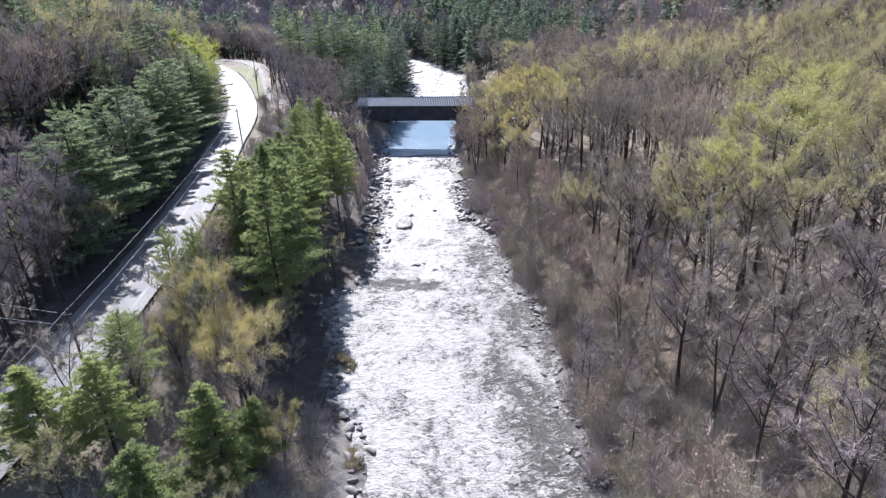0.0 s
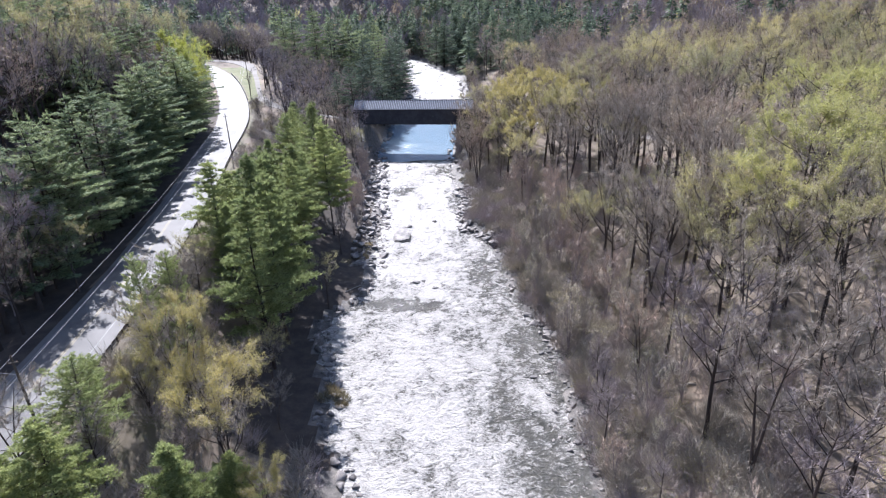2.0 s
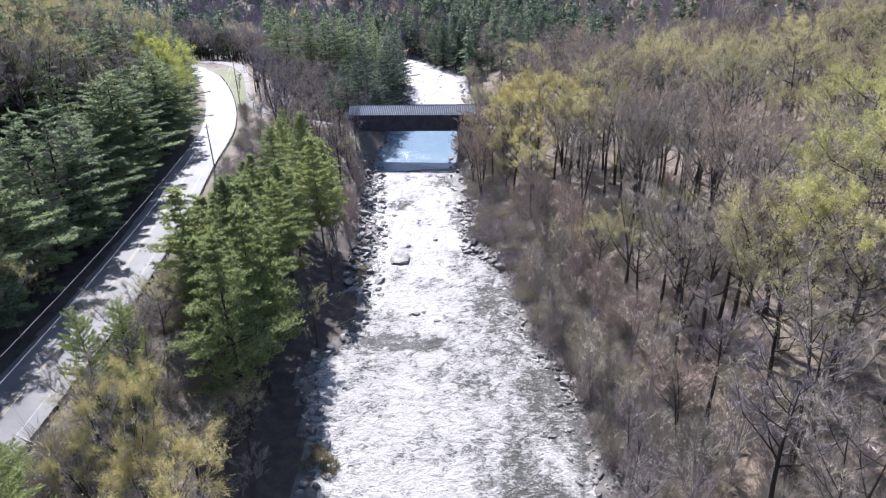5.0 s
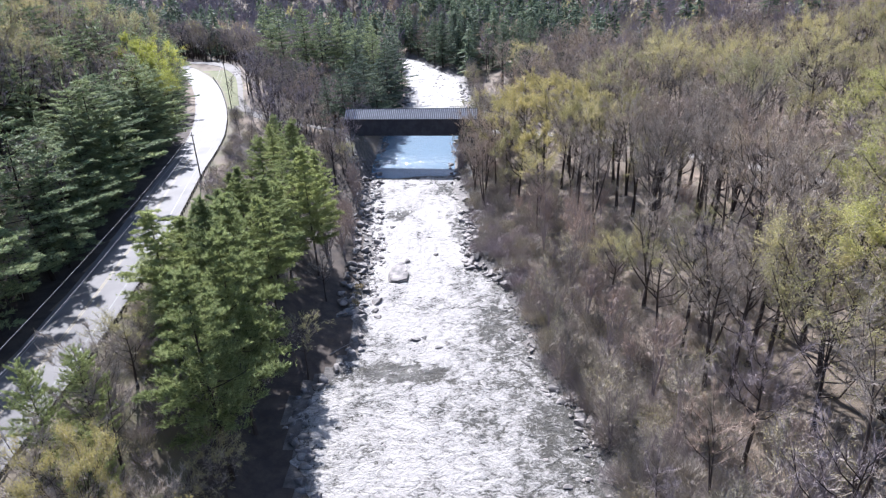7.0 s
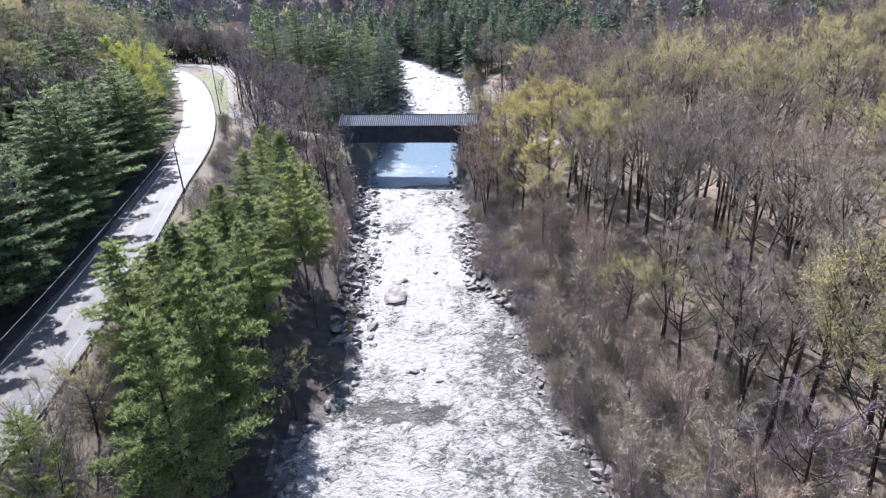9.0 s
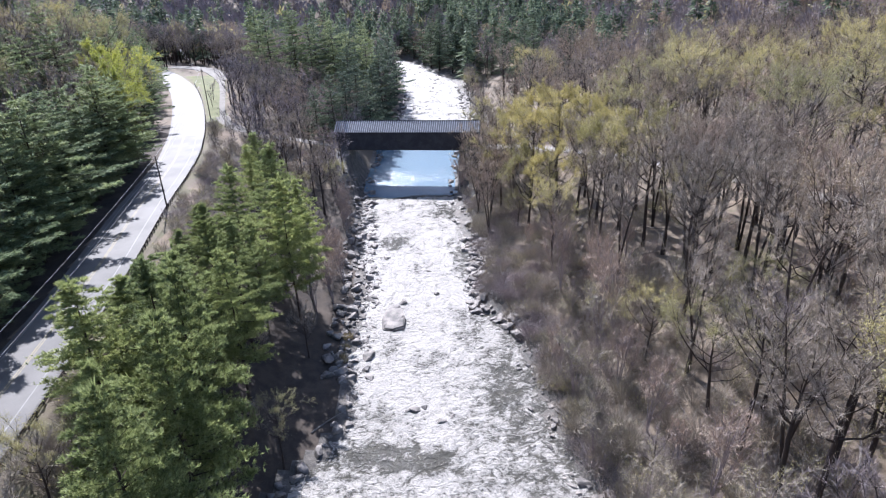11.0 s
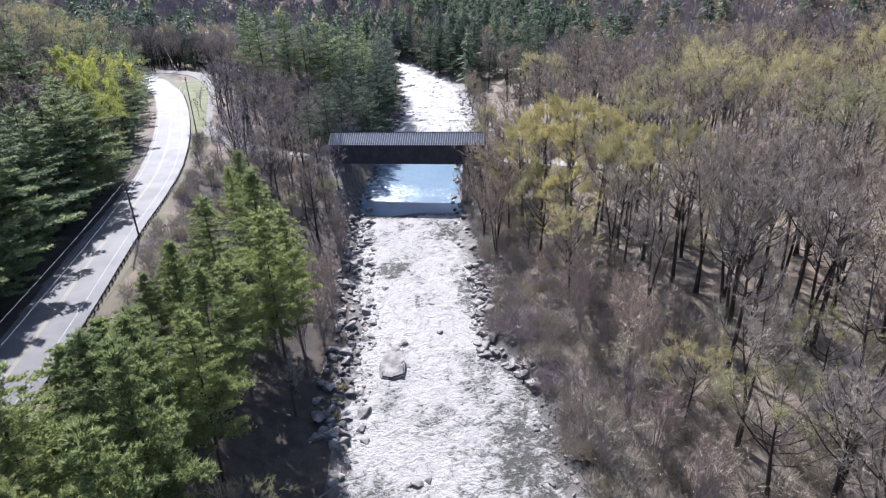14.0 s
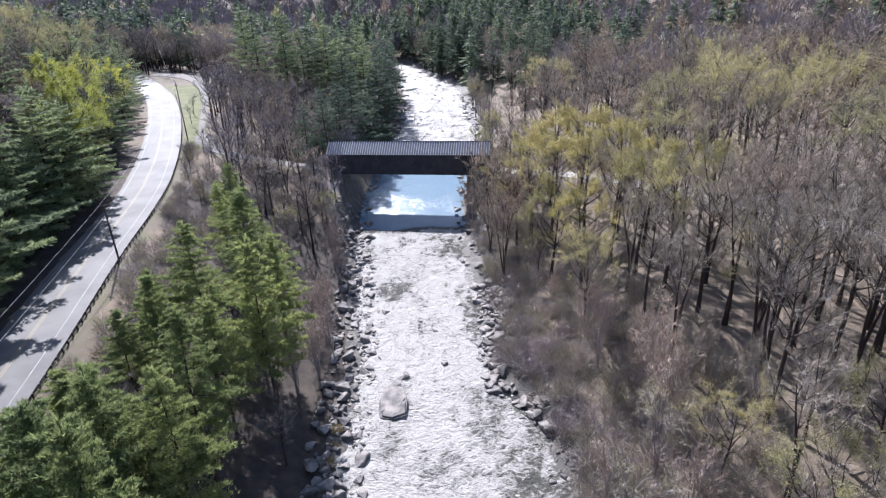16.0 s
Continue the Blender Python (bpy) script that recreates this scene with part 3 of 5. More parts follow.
def wire(a, b, sag):
    t = np.linspace(0, 1, 17)[:, None]
    p = np.asarray(a) * (1 - t) + np.asarray(b) * t
    p[:, 2] -= sag * 4 * (t * (1 - t))[:, 0]
    w = Build()
    w.tube(p, [0.016] * 17, 5)
    return tagged(new("overhead_wire", w.mesh("overhead_wire", M_WIRE)), "thin pale overhead wire between utility poles", "wire", "overhead wires")


ends = [(-40, -40, 12, 12, 0)] + POLES
for (x0, y0, z0, t0, _), (x1, y1, z1, t1, _) in zip(ends, ends[1:]):
    for o, drop in ((-0.42, 0.45), (-0.05, 2.4)):
        wire((x0 + o, y0, z0 + t0 - drop), (x1 + o, y1, z1 + t1 - drop), 1.5)
wire((-44.9, 61.4, 27.0), (-76, 66, 33), 0.6)
wire((-43.8, 61.4, 25.2), (-76, 64, 31), 0.6)


# ---- covered bridge ----
def covered_bridge():
    """Built along its own x, with its downstream face at y = 0 and the bottom of its walls at z = 0."""
    bridge = tagged(new("covered_bridge"), "dark boarded covered bridge with a grey ribbed metal roof", "covered bridge")
    long, wide, wall, rise, over = 47.0, 6.4, 6.1, 2.55, 0.5
    for name, y0, out in (("side_wall", 0.0, -1), ("side_wall", wide, 1)):
        b = Build()
        b.box(0, long, y0 - 0.04, y0 + 0.04, 0.02, wall)
        side = part(name, b.mesh("side_wall", M_WOOD), bridge, "dark vertical boards")
        boards = Build()
        xs = np.arange(0.0, long, 0.31)
        for x in xs:
            t = 0.012 + 0.02 * rng.random()
            boards.box(x, x + 0.29, *sorted((y0 + out * 0.04, y0 + out * (0.04 + t))), rng.uniform(-0.05, 0.05), wall)
        tagged(part("boarding", boards.mesh("boarding", M_WOOD), side), kind="stuff")
        for x in (10.5, 21.0, 31.5):  # small window openings with frames: solid dark boxes in place of shaded insides
            f = Build()
            f.box(x - 0.55, x + 0.55, y0 + out * 0.05 - 0.03, y0 + out * 0.05 + 0.03, 2.6, 3.5)
            part("window", f.mesh("window", M_SEAM), side, "small dark box for a shaded window opening")
    b = Build()
    b.box(0, long, 0.05, wide - 0.05, 0.05, 0.35)
    part("deck", b.mesh("deck", M_WOOD), bridge)
    for k in range(2):
        b = Build()
        b.box(0, long, 0.1 + k * (wide - 0.5), 0.4 + k * (wide - 0.5), -0.35, 0.1)
        part("bottom_chord", b.mesh("bottom_chord", M_WOOD), bridge, "heavy timber under the wall")
    half = wide / 2 + over
    slope = math.atan2(rise + 0.45, half)
    run = math.hypot(rise + 0.45, half)
    for k, turn in ((0, 1), (1, -1)):
        roof = part("roof_slope", Build_roof(long + 1.2, run), bridge, "grey metal roofing with standing seams", pose(-0.6, wide / 2, wall + rise, math.degrees(slope) * turn + (180 if k else 0) * 0, 0, 0) if k == 0 else pose(long + 0.6, wide / 2, wall + rise, math.degrees(slope), 0, 180))
        seam = Build()
        seam.box(-0.09, 0.09, -run + 0.02, -0.05, 0.03, 0.13)
        seam_me = seam.mesh("roof_seam", M_SUNLIT_RIB)
        b = Build()
        b.box(0.0, 3.6, -run - 0.01, 0.0, 0.034, 0.06) if k == 0 else b.box(long - 2.4, long + 1.2, -run - 0.01, 0.0, 0.034, 0.06)
        part("end_sheet", b.mesh("end_sheet", M_TAN_ROOF), roof, "weathered tan roofing over the bridge's mouth")
        for x in np.arange(0.3, long + 1.1, 0.72):
            part("roof_seam", seam_me, roof, at=pose(x, 0, 0))
    cap = Build()
    cap.add([(-0.7, wide / 2 - 0.3, wall + rise - 0.12), (-0.7, wide / 2, wall + rise + 0.2), (-0.7, wide / 2 + 0.3, wall + rise - 0.12), (long + 0.7, wide / 2 - 0.3, wall + rise - 0.12), (long + 0.7, wide / 2, wall + rise + 0.2), (long + 0.7, wide / 2 + 0.3, wall + rise - 0.12)], [(0, 1, 4, 3), (1, 2, 5, 4), (0, 2, 1), (3, 4, 5), (0, 3, 5, 2)])
    part("ridge_cap", cap.mesh("ridge_cap", M_SEAM), bridge)
    for x in (0.0, long - 0.15):
        g = Build()
        g.add([(x, 0, wall), (x, wide, wall), (x, wide / 2, wall + rise - 0.1), (x + 0.15, 0, wall), (x + 0.15, wide, wall), (x + 0.15, wide / 2, wall + rise - 0.1)], [(0, 2, 1), (3, 4, 5), (0, 3, 5, 2), (1, 2, 5, 4), (0, 1, 4, 3)])
        g.box(x, x + 0.15, 0, 0.6, 0, wall)
        g.box(x, x + 0.15, wide - 0.6, wide, 0, wall)
        part("portal", g.mesh("portal", M_WOOD), bridge, "boarded gable over the bridge's mouth")
    # stone abutments under both ends
    return bridge


def Build_roof(long, run):
    b = Build()
    b.box(0, long, -run, 0, -0.04, 0.03)
    return b.mesh("roof_slope", M_ROOF)


BRIDGE = pose(-30.8, 248.9, 12.95, 0, 0, -11.1)
bridge = covered_bridge()
bridge.matrix_basis = BRIDGE


def stone_mesh(lx, ly, lz):
    """A rough-dressed block with uneven, chamfered edges."""
    bm = bmesh.new()
    bmesh.ops.create_cube(bm, size=1)
    bmesh.ops.scale(bm, vec=(lx, ly, lz), verts=bm.verts)
    bmesh.ops.bevel(bm, geom=bm.edges, offset=0.05, segments=1, affect="EDGES")
    for v in bm.verts:
        v.co += Vector(rng.normal(0, 0.015, 3))
    me = bpy.data.meshes.new("stone")
    bm.to_mesh(me)
    bm.free()
    me.materials.append(M_STONE)
    return me


STONES = [stone_mesh(1.25, 0.75, 0.62) for _ in range(5)]


def abutment(name, x0, tall, label):
    """Courses of big stones, battered outwards; x0 along the bridge's own axis."""
    ab = tagged(new(name), label, "abutment")
    core = Build()
    core.box(-1.6, 1.6, 0.1, 6.3, -tall, -0.36)
    part("core", core.mesh("core", M_STONE), ab)
    for c in range(int((tall - 0.4) / 0.64)):
        z = -0.36 - 0.32 - c * 0.64
        grow = 0.03 * c
        for k in range(6):
            off = 0.6 * (c % 2)
            part("stone", STONES[(c * 3 + k) % 5], ab, at=pose(-1.75 - grow, 0.35 + k * 1.22 - off * 0.5, z, 0, 0, 90))
            part("stone", STONES[(c + k) % 5], ab, at=pose(1.75 + grow, 0.35 + k * 1.22 - off * 0.5, z, 0, 0, 90))
        for k in range(3):
            part("stone", STONES[(c + 2 * k) % 5], ab, at=pose(-1.25 + 1.25 * k, -0.1 - grow, z))
            part("stone", STONES[(2 * c + k) % 5], ab, at=pose(-1.25 + 1.25 * k, 6.5 + grow, z))
    ab.matrix_basis = BRIDGE @ pose(x0, 0, 0)
    return ab


abutment("stone_abutment", 1.7, 12.5, "rough pale stone abutment under the covered bridge")
abutment("stone_abutment", 43.2, 12.5, "rough pale stone abutment under the covered bridge")


# ---- boulders ----
def rock_mesh(seed, flat, points=15):
    """An angular block: the hull of scattered points, with broken edges."""
    r = np.random.default_rng(seed)
    p = r.normal(size=(points, 3))
    p /= np.linalg.norm(p, axis=1)[:, None]
    p *= r.uniform(0.75, 1.1, (points, 1)) * [1.15, 0.9, flat]
    bm = bmesh.new()
    for c in p:
        bm.verts.new(c)
    hull = bmesh.ops.convex_hull(bm, input=bm.verts)
    bmesh.ops.delete(bm, geom=[g for g in hull["geom_interior"] if isinstance(g, bmesh.types.BMVert)], context="VERTS")
    bmesh.ops.bevel(bm, geom=bm.edges, offset=0.05, segments=1, affect="EDGES")
    me = bpy.data.meshes.new("boulder")
    bm.to_mesh(me)
    bm.free()
    me.materials.append(M_ROCK)
    return me


def slab_mesh():
    """A big block with a flat top and a steep downstream face."""
    bm = bmesh.new()
    for x, y, z in ((-2.7, -1.9, 1.0), (-0.6, -2.6, 1.2), (1.9, -2.4, 1.15), (2.5, -0.6, 1.3), (2.3, 1.2, 1.1), (1.7, 2.5, 0.55), (0.5, 2.1, 0.75), (-1.0, 1.6, 0.7), (-2.2, 0.2, 0.75),
                    (-2.9, -2.0, -0.6), (-0.6, -2.75, -0.6), (2.1, -2.6, -0.6), (2.8, -0.6, -0.6), (2.5, 1.3, -0.6), (1.9, 3.0, -0.6), (-1.3, 2.0, -0.6), (-2.8, 0.4, -0.6)):
        bm.verts.new((x, y, z))
    bmesh.ops.convex_hull(bm, input=bm.verts)
    bmesh.ops.bevel(bm, geom=bm.edges, offset=0.18, segments=2, affect="EDGES")
    me = bpy.data.meshes.new("boulder")
    bm.to_mesh(me)
    bm.free()
    me.materials.append(M_ROCK)
    return me


ROCKS = [rock_mesh(100 + i, f) for i, f in enumerate((0.55, 0.65, 0.75, 0.5, 0.6, 0.7, 0.45))]


rubble = Joined()
shore_count = [0]


def shore_stone(x, y, size, sink=0.3):
    """A stone of the shore: a thing of its own along the rapids, else one of the joined rest."""
    if shore_count[0] < 270 and 120 < y < 215 and size > 0.65:
        shore_count[0] += 1
        return boulder(x, y, size, sink)
    base = max(height(x, y), edges(y)[2] - 0.1)
    m = pose(x, y, base + size * 0.5 * (1 - 2 * sink), rng.uniform(-12, 12), rng.uniform(-12, 12), rng.uniform(0, 360)) @ Matrix.Diagonal((size, size, size, 1))
    rubble.add(ROCKS[int(rng.integers(7))], m)


def boulder(x, y, size, sink=0.3, label="grey angular boulder lying on the river's shore", stretch=1.0, turn=None, z=None, k=None):
    me = ROCKS[int(rng.integers(7)) if k is None else k]
    ob = tagged(new("boulder", me), label, "boulder", "boulders along the river")
    base = max(height(x, y), edges(y)[2] - 0.35) if z is None else z
    ob.matrix_basis = pose(x, y, base + size * 0.5 * (1 - 2 * sink), rng.uniform(-12, 12), rng.uniform(-12, 12), rng.uniform(0, 360) if turn is None else turn) @ Matrix.Diagonal((size * stretch, size, size, 1))
    return ob


IN_RIVER = "dark wet boulder breaking the white water"
ROCKS.append(slab_mesh())
slab = boulder(-9.6, 157.2, 1.0, 0.3, "long pale flat-topped boulder standing in the rapids", 1.0, 8, k=-1)
slab.matrix_basis = slab.matrix_basis @ Matrix.Diagonal((0.92, 1.75, 1.15, 1))
boulder(-7.6, 163.8, 1.2, 0.3, IN_RIVER, 1.2, 100)
boulder(-0.5, 166.5, 1.0, 0.3, IN_RIVER)
boulder(-12.2, 186, 1.2, 0.3, IN_RIVER)
boulder(-13.6, 186.5, 0.7, 0.3, IN_RIVER)
for x, y, s in ((-5.0, 129, 1.1), (-3.6, 129.6, 0.9), (-6.2, 128.6, 0.8), (-1.0, 126, 0.9), (0.6, 127, 0.7), (-18.5, 225, 2.0), (-20, 221, 1.3), (-14.5, 219, 1.0), (2.5, 212, 1.2), (-15.8, 199, 1.2), (-9, 205, 0.8), (-2, 178, 0.8), (13, 97, 0.7), (15, 92, 0.9)):
    boulder(x, y, s, 0.35, IN_RIVER)
for y in np.arange(138, 238, 1.0):  # the stony left shore
    xl = edges(y)[0]
    for _ in range(5):
        shore_stone(xl + rng.uniform(-5.0, 3.6), y + rng.uniform(-0.8, 0.8), rng.choice([0.35, 0.55, 0.8, 1.1, 1.5], p=[0.3, 0.3, 0.2, 0.14, 0.06]), 0.3)
for y in np.arange(56, 138, 1.5):
    for _ in range(2):
        shore_stone(edges(y)[0] + rng.uniform(-1.8, 1.6), y, rng.choice([0.3, 0.5, 0.8, 1.1]), 0.4)
for y in np.arange(148, 196, 0.7):  # the ledgy right shore
    xr = edges(y)[1]
    for _ in range(4):
        shore_stone(xr + rng.uniform(-1.5, 7.5), y, rng.choice([0.5, 0.8, 1.1, 1.5], p=[0.35, 0.35, 0.2, 0.1]), 0.3)
for y in np.arange(58, 148, 0.6):
    for _ in range(4):
        shore_stone(edges(y)[1] + rng.normal(0.5, 2.6), y + rng.uniform(-0.3, 0.3), rng.choice([0.16, 0.25, 0.4, 0.65], p=[0.4, 0.35, 0.18, 0.07]), 0.35)
for y in np.arange(194, 420, 2):
    shore_stone(edges(y)[1] + rng.uniform(-2, 3), y, rng.choice([0.5, 0.9, 1.4]), 0.35)
    if y > 236:
        shore_stone(edges(y)[0] + rng.uniform(-2, 2.5), y, rng.choice([0.5, 0.9, 1.5]), 0.35)
for y in np.arange(340, 560, 9):
    xl, xr, _ = edges(y)
    boulder(rng.uniform(xl, xr), y, rng.choice([0.8, 1.3]), 0.35, IN_RIVER)


for i in range(22):  # pale slabs where the right shore bends out
    t = rng.random()
    boulder(16.5 + 6 * t + rng.normal(0, 0.9), 112 - 12 * t + rng.normal(0, 1.2), rng.choice([0.5, 0.7, 0.9, 1.2]), 0.25)
rubble.link("shore_stones", "smaller grey stones strewn along both shores", "stones")


# ---- trees ----
def bent(h, lean, steps):
    t = np.linspace(0, 1, steps)
    a, c = rng.uniform(0, 2 * np.pi, 2)
    return np.stack([lean * h * t ** 1.5 * np.cos(a) + 0.012 * h * np.sin(5 * t + c), lean * h * t ** 1.5 * np.sin(a) + 0.012 * h * np.cos(4 * t + c), h * t], 1)


def along(u, line):
    """Points at the shares u of a line of evenly spaced points."""
    t = np.linspace(0, 1, len(line))
    return np.stack([np.interp(u, t, line[:, k]) for k in range(3)], -1)


def conifer(h, reach, clear, whorl, per, tufts, tuft_len, tuft_w, mats, droop=0.0, ragged=0.3, blades=6, flat=0.6):
    """Trunk and needle crown of a conifer: whorls of limbs carrying flat sprays of needle tufts."""
    tr = Build()
    line = bent(h, 0.015, 9)
    tr.tube(line, np.interp(np.linspace(0, 1, 9), [0, 0.1, 1], [0.015 * h, 0.011 * h, 0.02]), 7)
    cr = Build()
    z = clear * h
    tb, tt = [], []
    up = np.array([0, 0, 1.0])
    while z < h * 0.985:
        f = (z / h - clear) / (1 - clear)
        size = reach * (0.45 + 0.55 * min(1, f / 0.25)) * (1 - f) ** 0.7 + 0.3
        centre = along(z / h, line)
        for a in rng.uniform(0, 2 * np.pi) + np.arange(per) * 2 * np.pi / per + rng.normal(0, 0.3, per):
            n = size * (1 + rng.normal(0, ragged))
            if n < 0.25 or rng.random() < 0.08:
                continue
            rise = (0.10 + 0.75 * f) * (1 - droop) - 0.25 * droop
            out, side = np.array([np.cos(a), np.sin(a), 0]), np.array([-np.sin(a), np.cos(a), 0])
            t = np.linspace(0, 1, 4)[:, None]
            limb = centre + up * rng.normal(0, 0.2) + out * n * t + up * n * (rise * t * 0.6 + (0.16 - 0.3 * droop) * t ** 2)
            cr.tube(limb, np.interp(t[:, 0], [0, 1], [0.010 * n + 0.012, 0.008]), 3, 1)
            m = max(5, int(tufts * (n / reach) ** 1.5))
            s = rng.uniform(0.06, 1.0, m) ** 0.62
            pos = along(s, limb) + side * 0.34 * n * (1.05 - 0.85 * s)[:, None] * rng.uniform(-1, 1, (m, 1)) + up * rng.normal(0.05, 0.08, (m, 1))
            for _ in range(blades):
                d = out * rng.uniform(0.1, 1.0, (m, 1)) + side * rng.normal(0, 0.6, (m, 1)) + up * rng.normal(0.35 - 0.6 * droop, 0.35 - 0.3 * droop, (m, 1))
                d /= np.linalg.norm(d, axis=1)[:, None]
                ln = tuft_len * rng.uniform(0.6, 1.25, (m, 1))
                tb.append(pos - d * ln * 0.15)
                tt.append(pos + d * ln)
        z += whorl * rng.uniform(0.7, 1.3) * (1 - 0.45 * f)
    tb.append(np.repeat(line[-1:] - [0, 0, 0.3], 24, 0))
    tt.append(line[-1] + (rng.normal(0, 1, (24, 3)) * [0.4, 0.4, 0.8] + [0, 0, 0.4]) * tuft_len)
    base, end = np.concatenate(tb), np.concatenate(tt)
    cr.slivers(base, end, tuft_w * rng.uniform(0.7, 1.3, len(base)), flat=flat)
    return tr.mesh("trunk", mats[0], smooth=True), cr.mesh("crown", mats[1], mats[0])


def plumed_pine(h, reach, clear, plumes, tufts, blades, tuft_len, tuft_w, mats):
    """Trunk and crown of a white pine: long limbs that end in soft upturned plumes, dark gaps between the layers."""
    tr, cr = Build(), Build()
    line = bent(h, 0.02, 9)
    tr.tube(line, np.interp(np.linspace(0, 1, 9), [0, 0.1, 1], [0.0145 * h, 0.011 * h, 0.02]), 7)
    up = np.array([0, 0, 1.0])
    tb, tt = [], []
    z = clear * h
    while z < h * 0.975:
        f = (z / h - clear) / (1 - clear)
        size = reach * (0.7 + 0.3 * min(1, f / 0.2)) * (1 - f) ** 0.95 + 0.25
        centre = along(z / h, line)
        per = 6 if f < 0.75 else 5
        for a in rng.uniform(0, 2 * np.pi) + np.arange(per) * 2 * np.pi / per + rng.normal(0, 0.32, per):
            n = size * np.clip(1 + rng.normal(0, 0.24), 0.5, 1.55)
            if rng.random() < 0.07:
                continue
            out, side = np.array([np.cos(a), np.sin(a), 0]), np.array([-np.sin(a), np.cos(a), 0])
            rise = -0.06 + 0.55 * f * f + rng.normal(0, 0.07)
            t = np.linspace(0, 1, 5)[:, None]
            limb = centre + out * n * t + up * n * (rise * t + 0.16 * t ** 2.5) + side * n * 0.08 * rng.normal() * t ** 2
            cr.tube(limb, np.interp(t[:, 0], [0, 1], [0.011 * n + 0.012, 0.008]), 3, 1)
            m = max(2, int(round(plumes * (n / reach) ** 1.3)))
            u = np.linspace(0.25, 1.0, m) + rng.normal(0, 0.04, m)
            swing = rng.uniform(-1, 1, m) * 0.36 * n * (1.08 - u)
            spots = along(np.clip(u, 0, 1), limb) + side * swing[:, None] + out * 0.3 * np.abs(swing)[:, None] + up * 0.10 * n * np.abs(swing / n)[:, None]
            for c, w in zip(spots, swing):
                k = int(tufts * rng.uniform(0.7, 1.3))
                size_c = (0.42 + 0.05 * n) * (1 - 0.4 * f) * rng.uniform(0.8, 1.25)
                head_way = out + side * np.sign(w) * min(1.0, abs(w) / (0.2 * n)) * 0.8
                p = c + head_way * size_c * rng.normal(0, 0.75, (k, 1)) + np.cross(head_way, up) * size_c * rng.normal(0, 0.5, (k, 1)) + up * size_c * rng.normal(0.05, 0.17, (k, 1))
                for _ in range(blades):
                    d = head_way * rng.uniform(-0.1, 0.9, (k, 1)) + side * rng.normal(0, 0.5, (k, 1)) + up * rng.normal(0.3, 0.3, (k, 1))
                    d /= np.linalg.norm(d, axis=1)[:, None]
                    ln = tuft_len * rng.uniform(0.6, 1.25, (k, 1))
                    tb.append(p - d * ln * 0.2)
                    tt.append(p + d * ln)
        z += (1.0 + 0.5 * (1 - f)) * rng.uniform(0.75, 1.25) * (1 - 0.4 * f)
    tb.append(np.repeat(line[-1:] - [0, 0, 0.4], 40, 0))
    tt.append(line[-1] + (rng.normal(0, 1, (40, 3)) * [0.5, 0.5, 0.8] + [0, 0, 0.5]) * tuft_len)
    base, end = np.concatenate(tb), np.concatenate(tt)
    cr.slivers(base, end, tuft_w * rng.uniform(0.7, 1.3, len(base)), flat=0.9)
    return tr.mesh("trunk", mats[0], smooth=True), cr.mesh("crown", mats[1], mats[0])


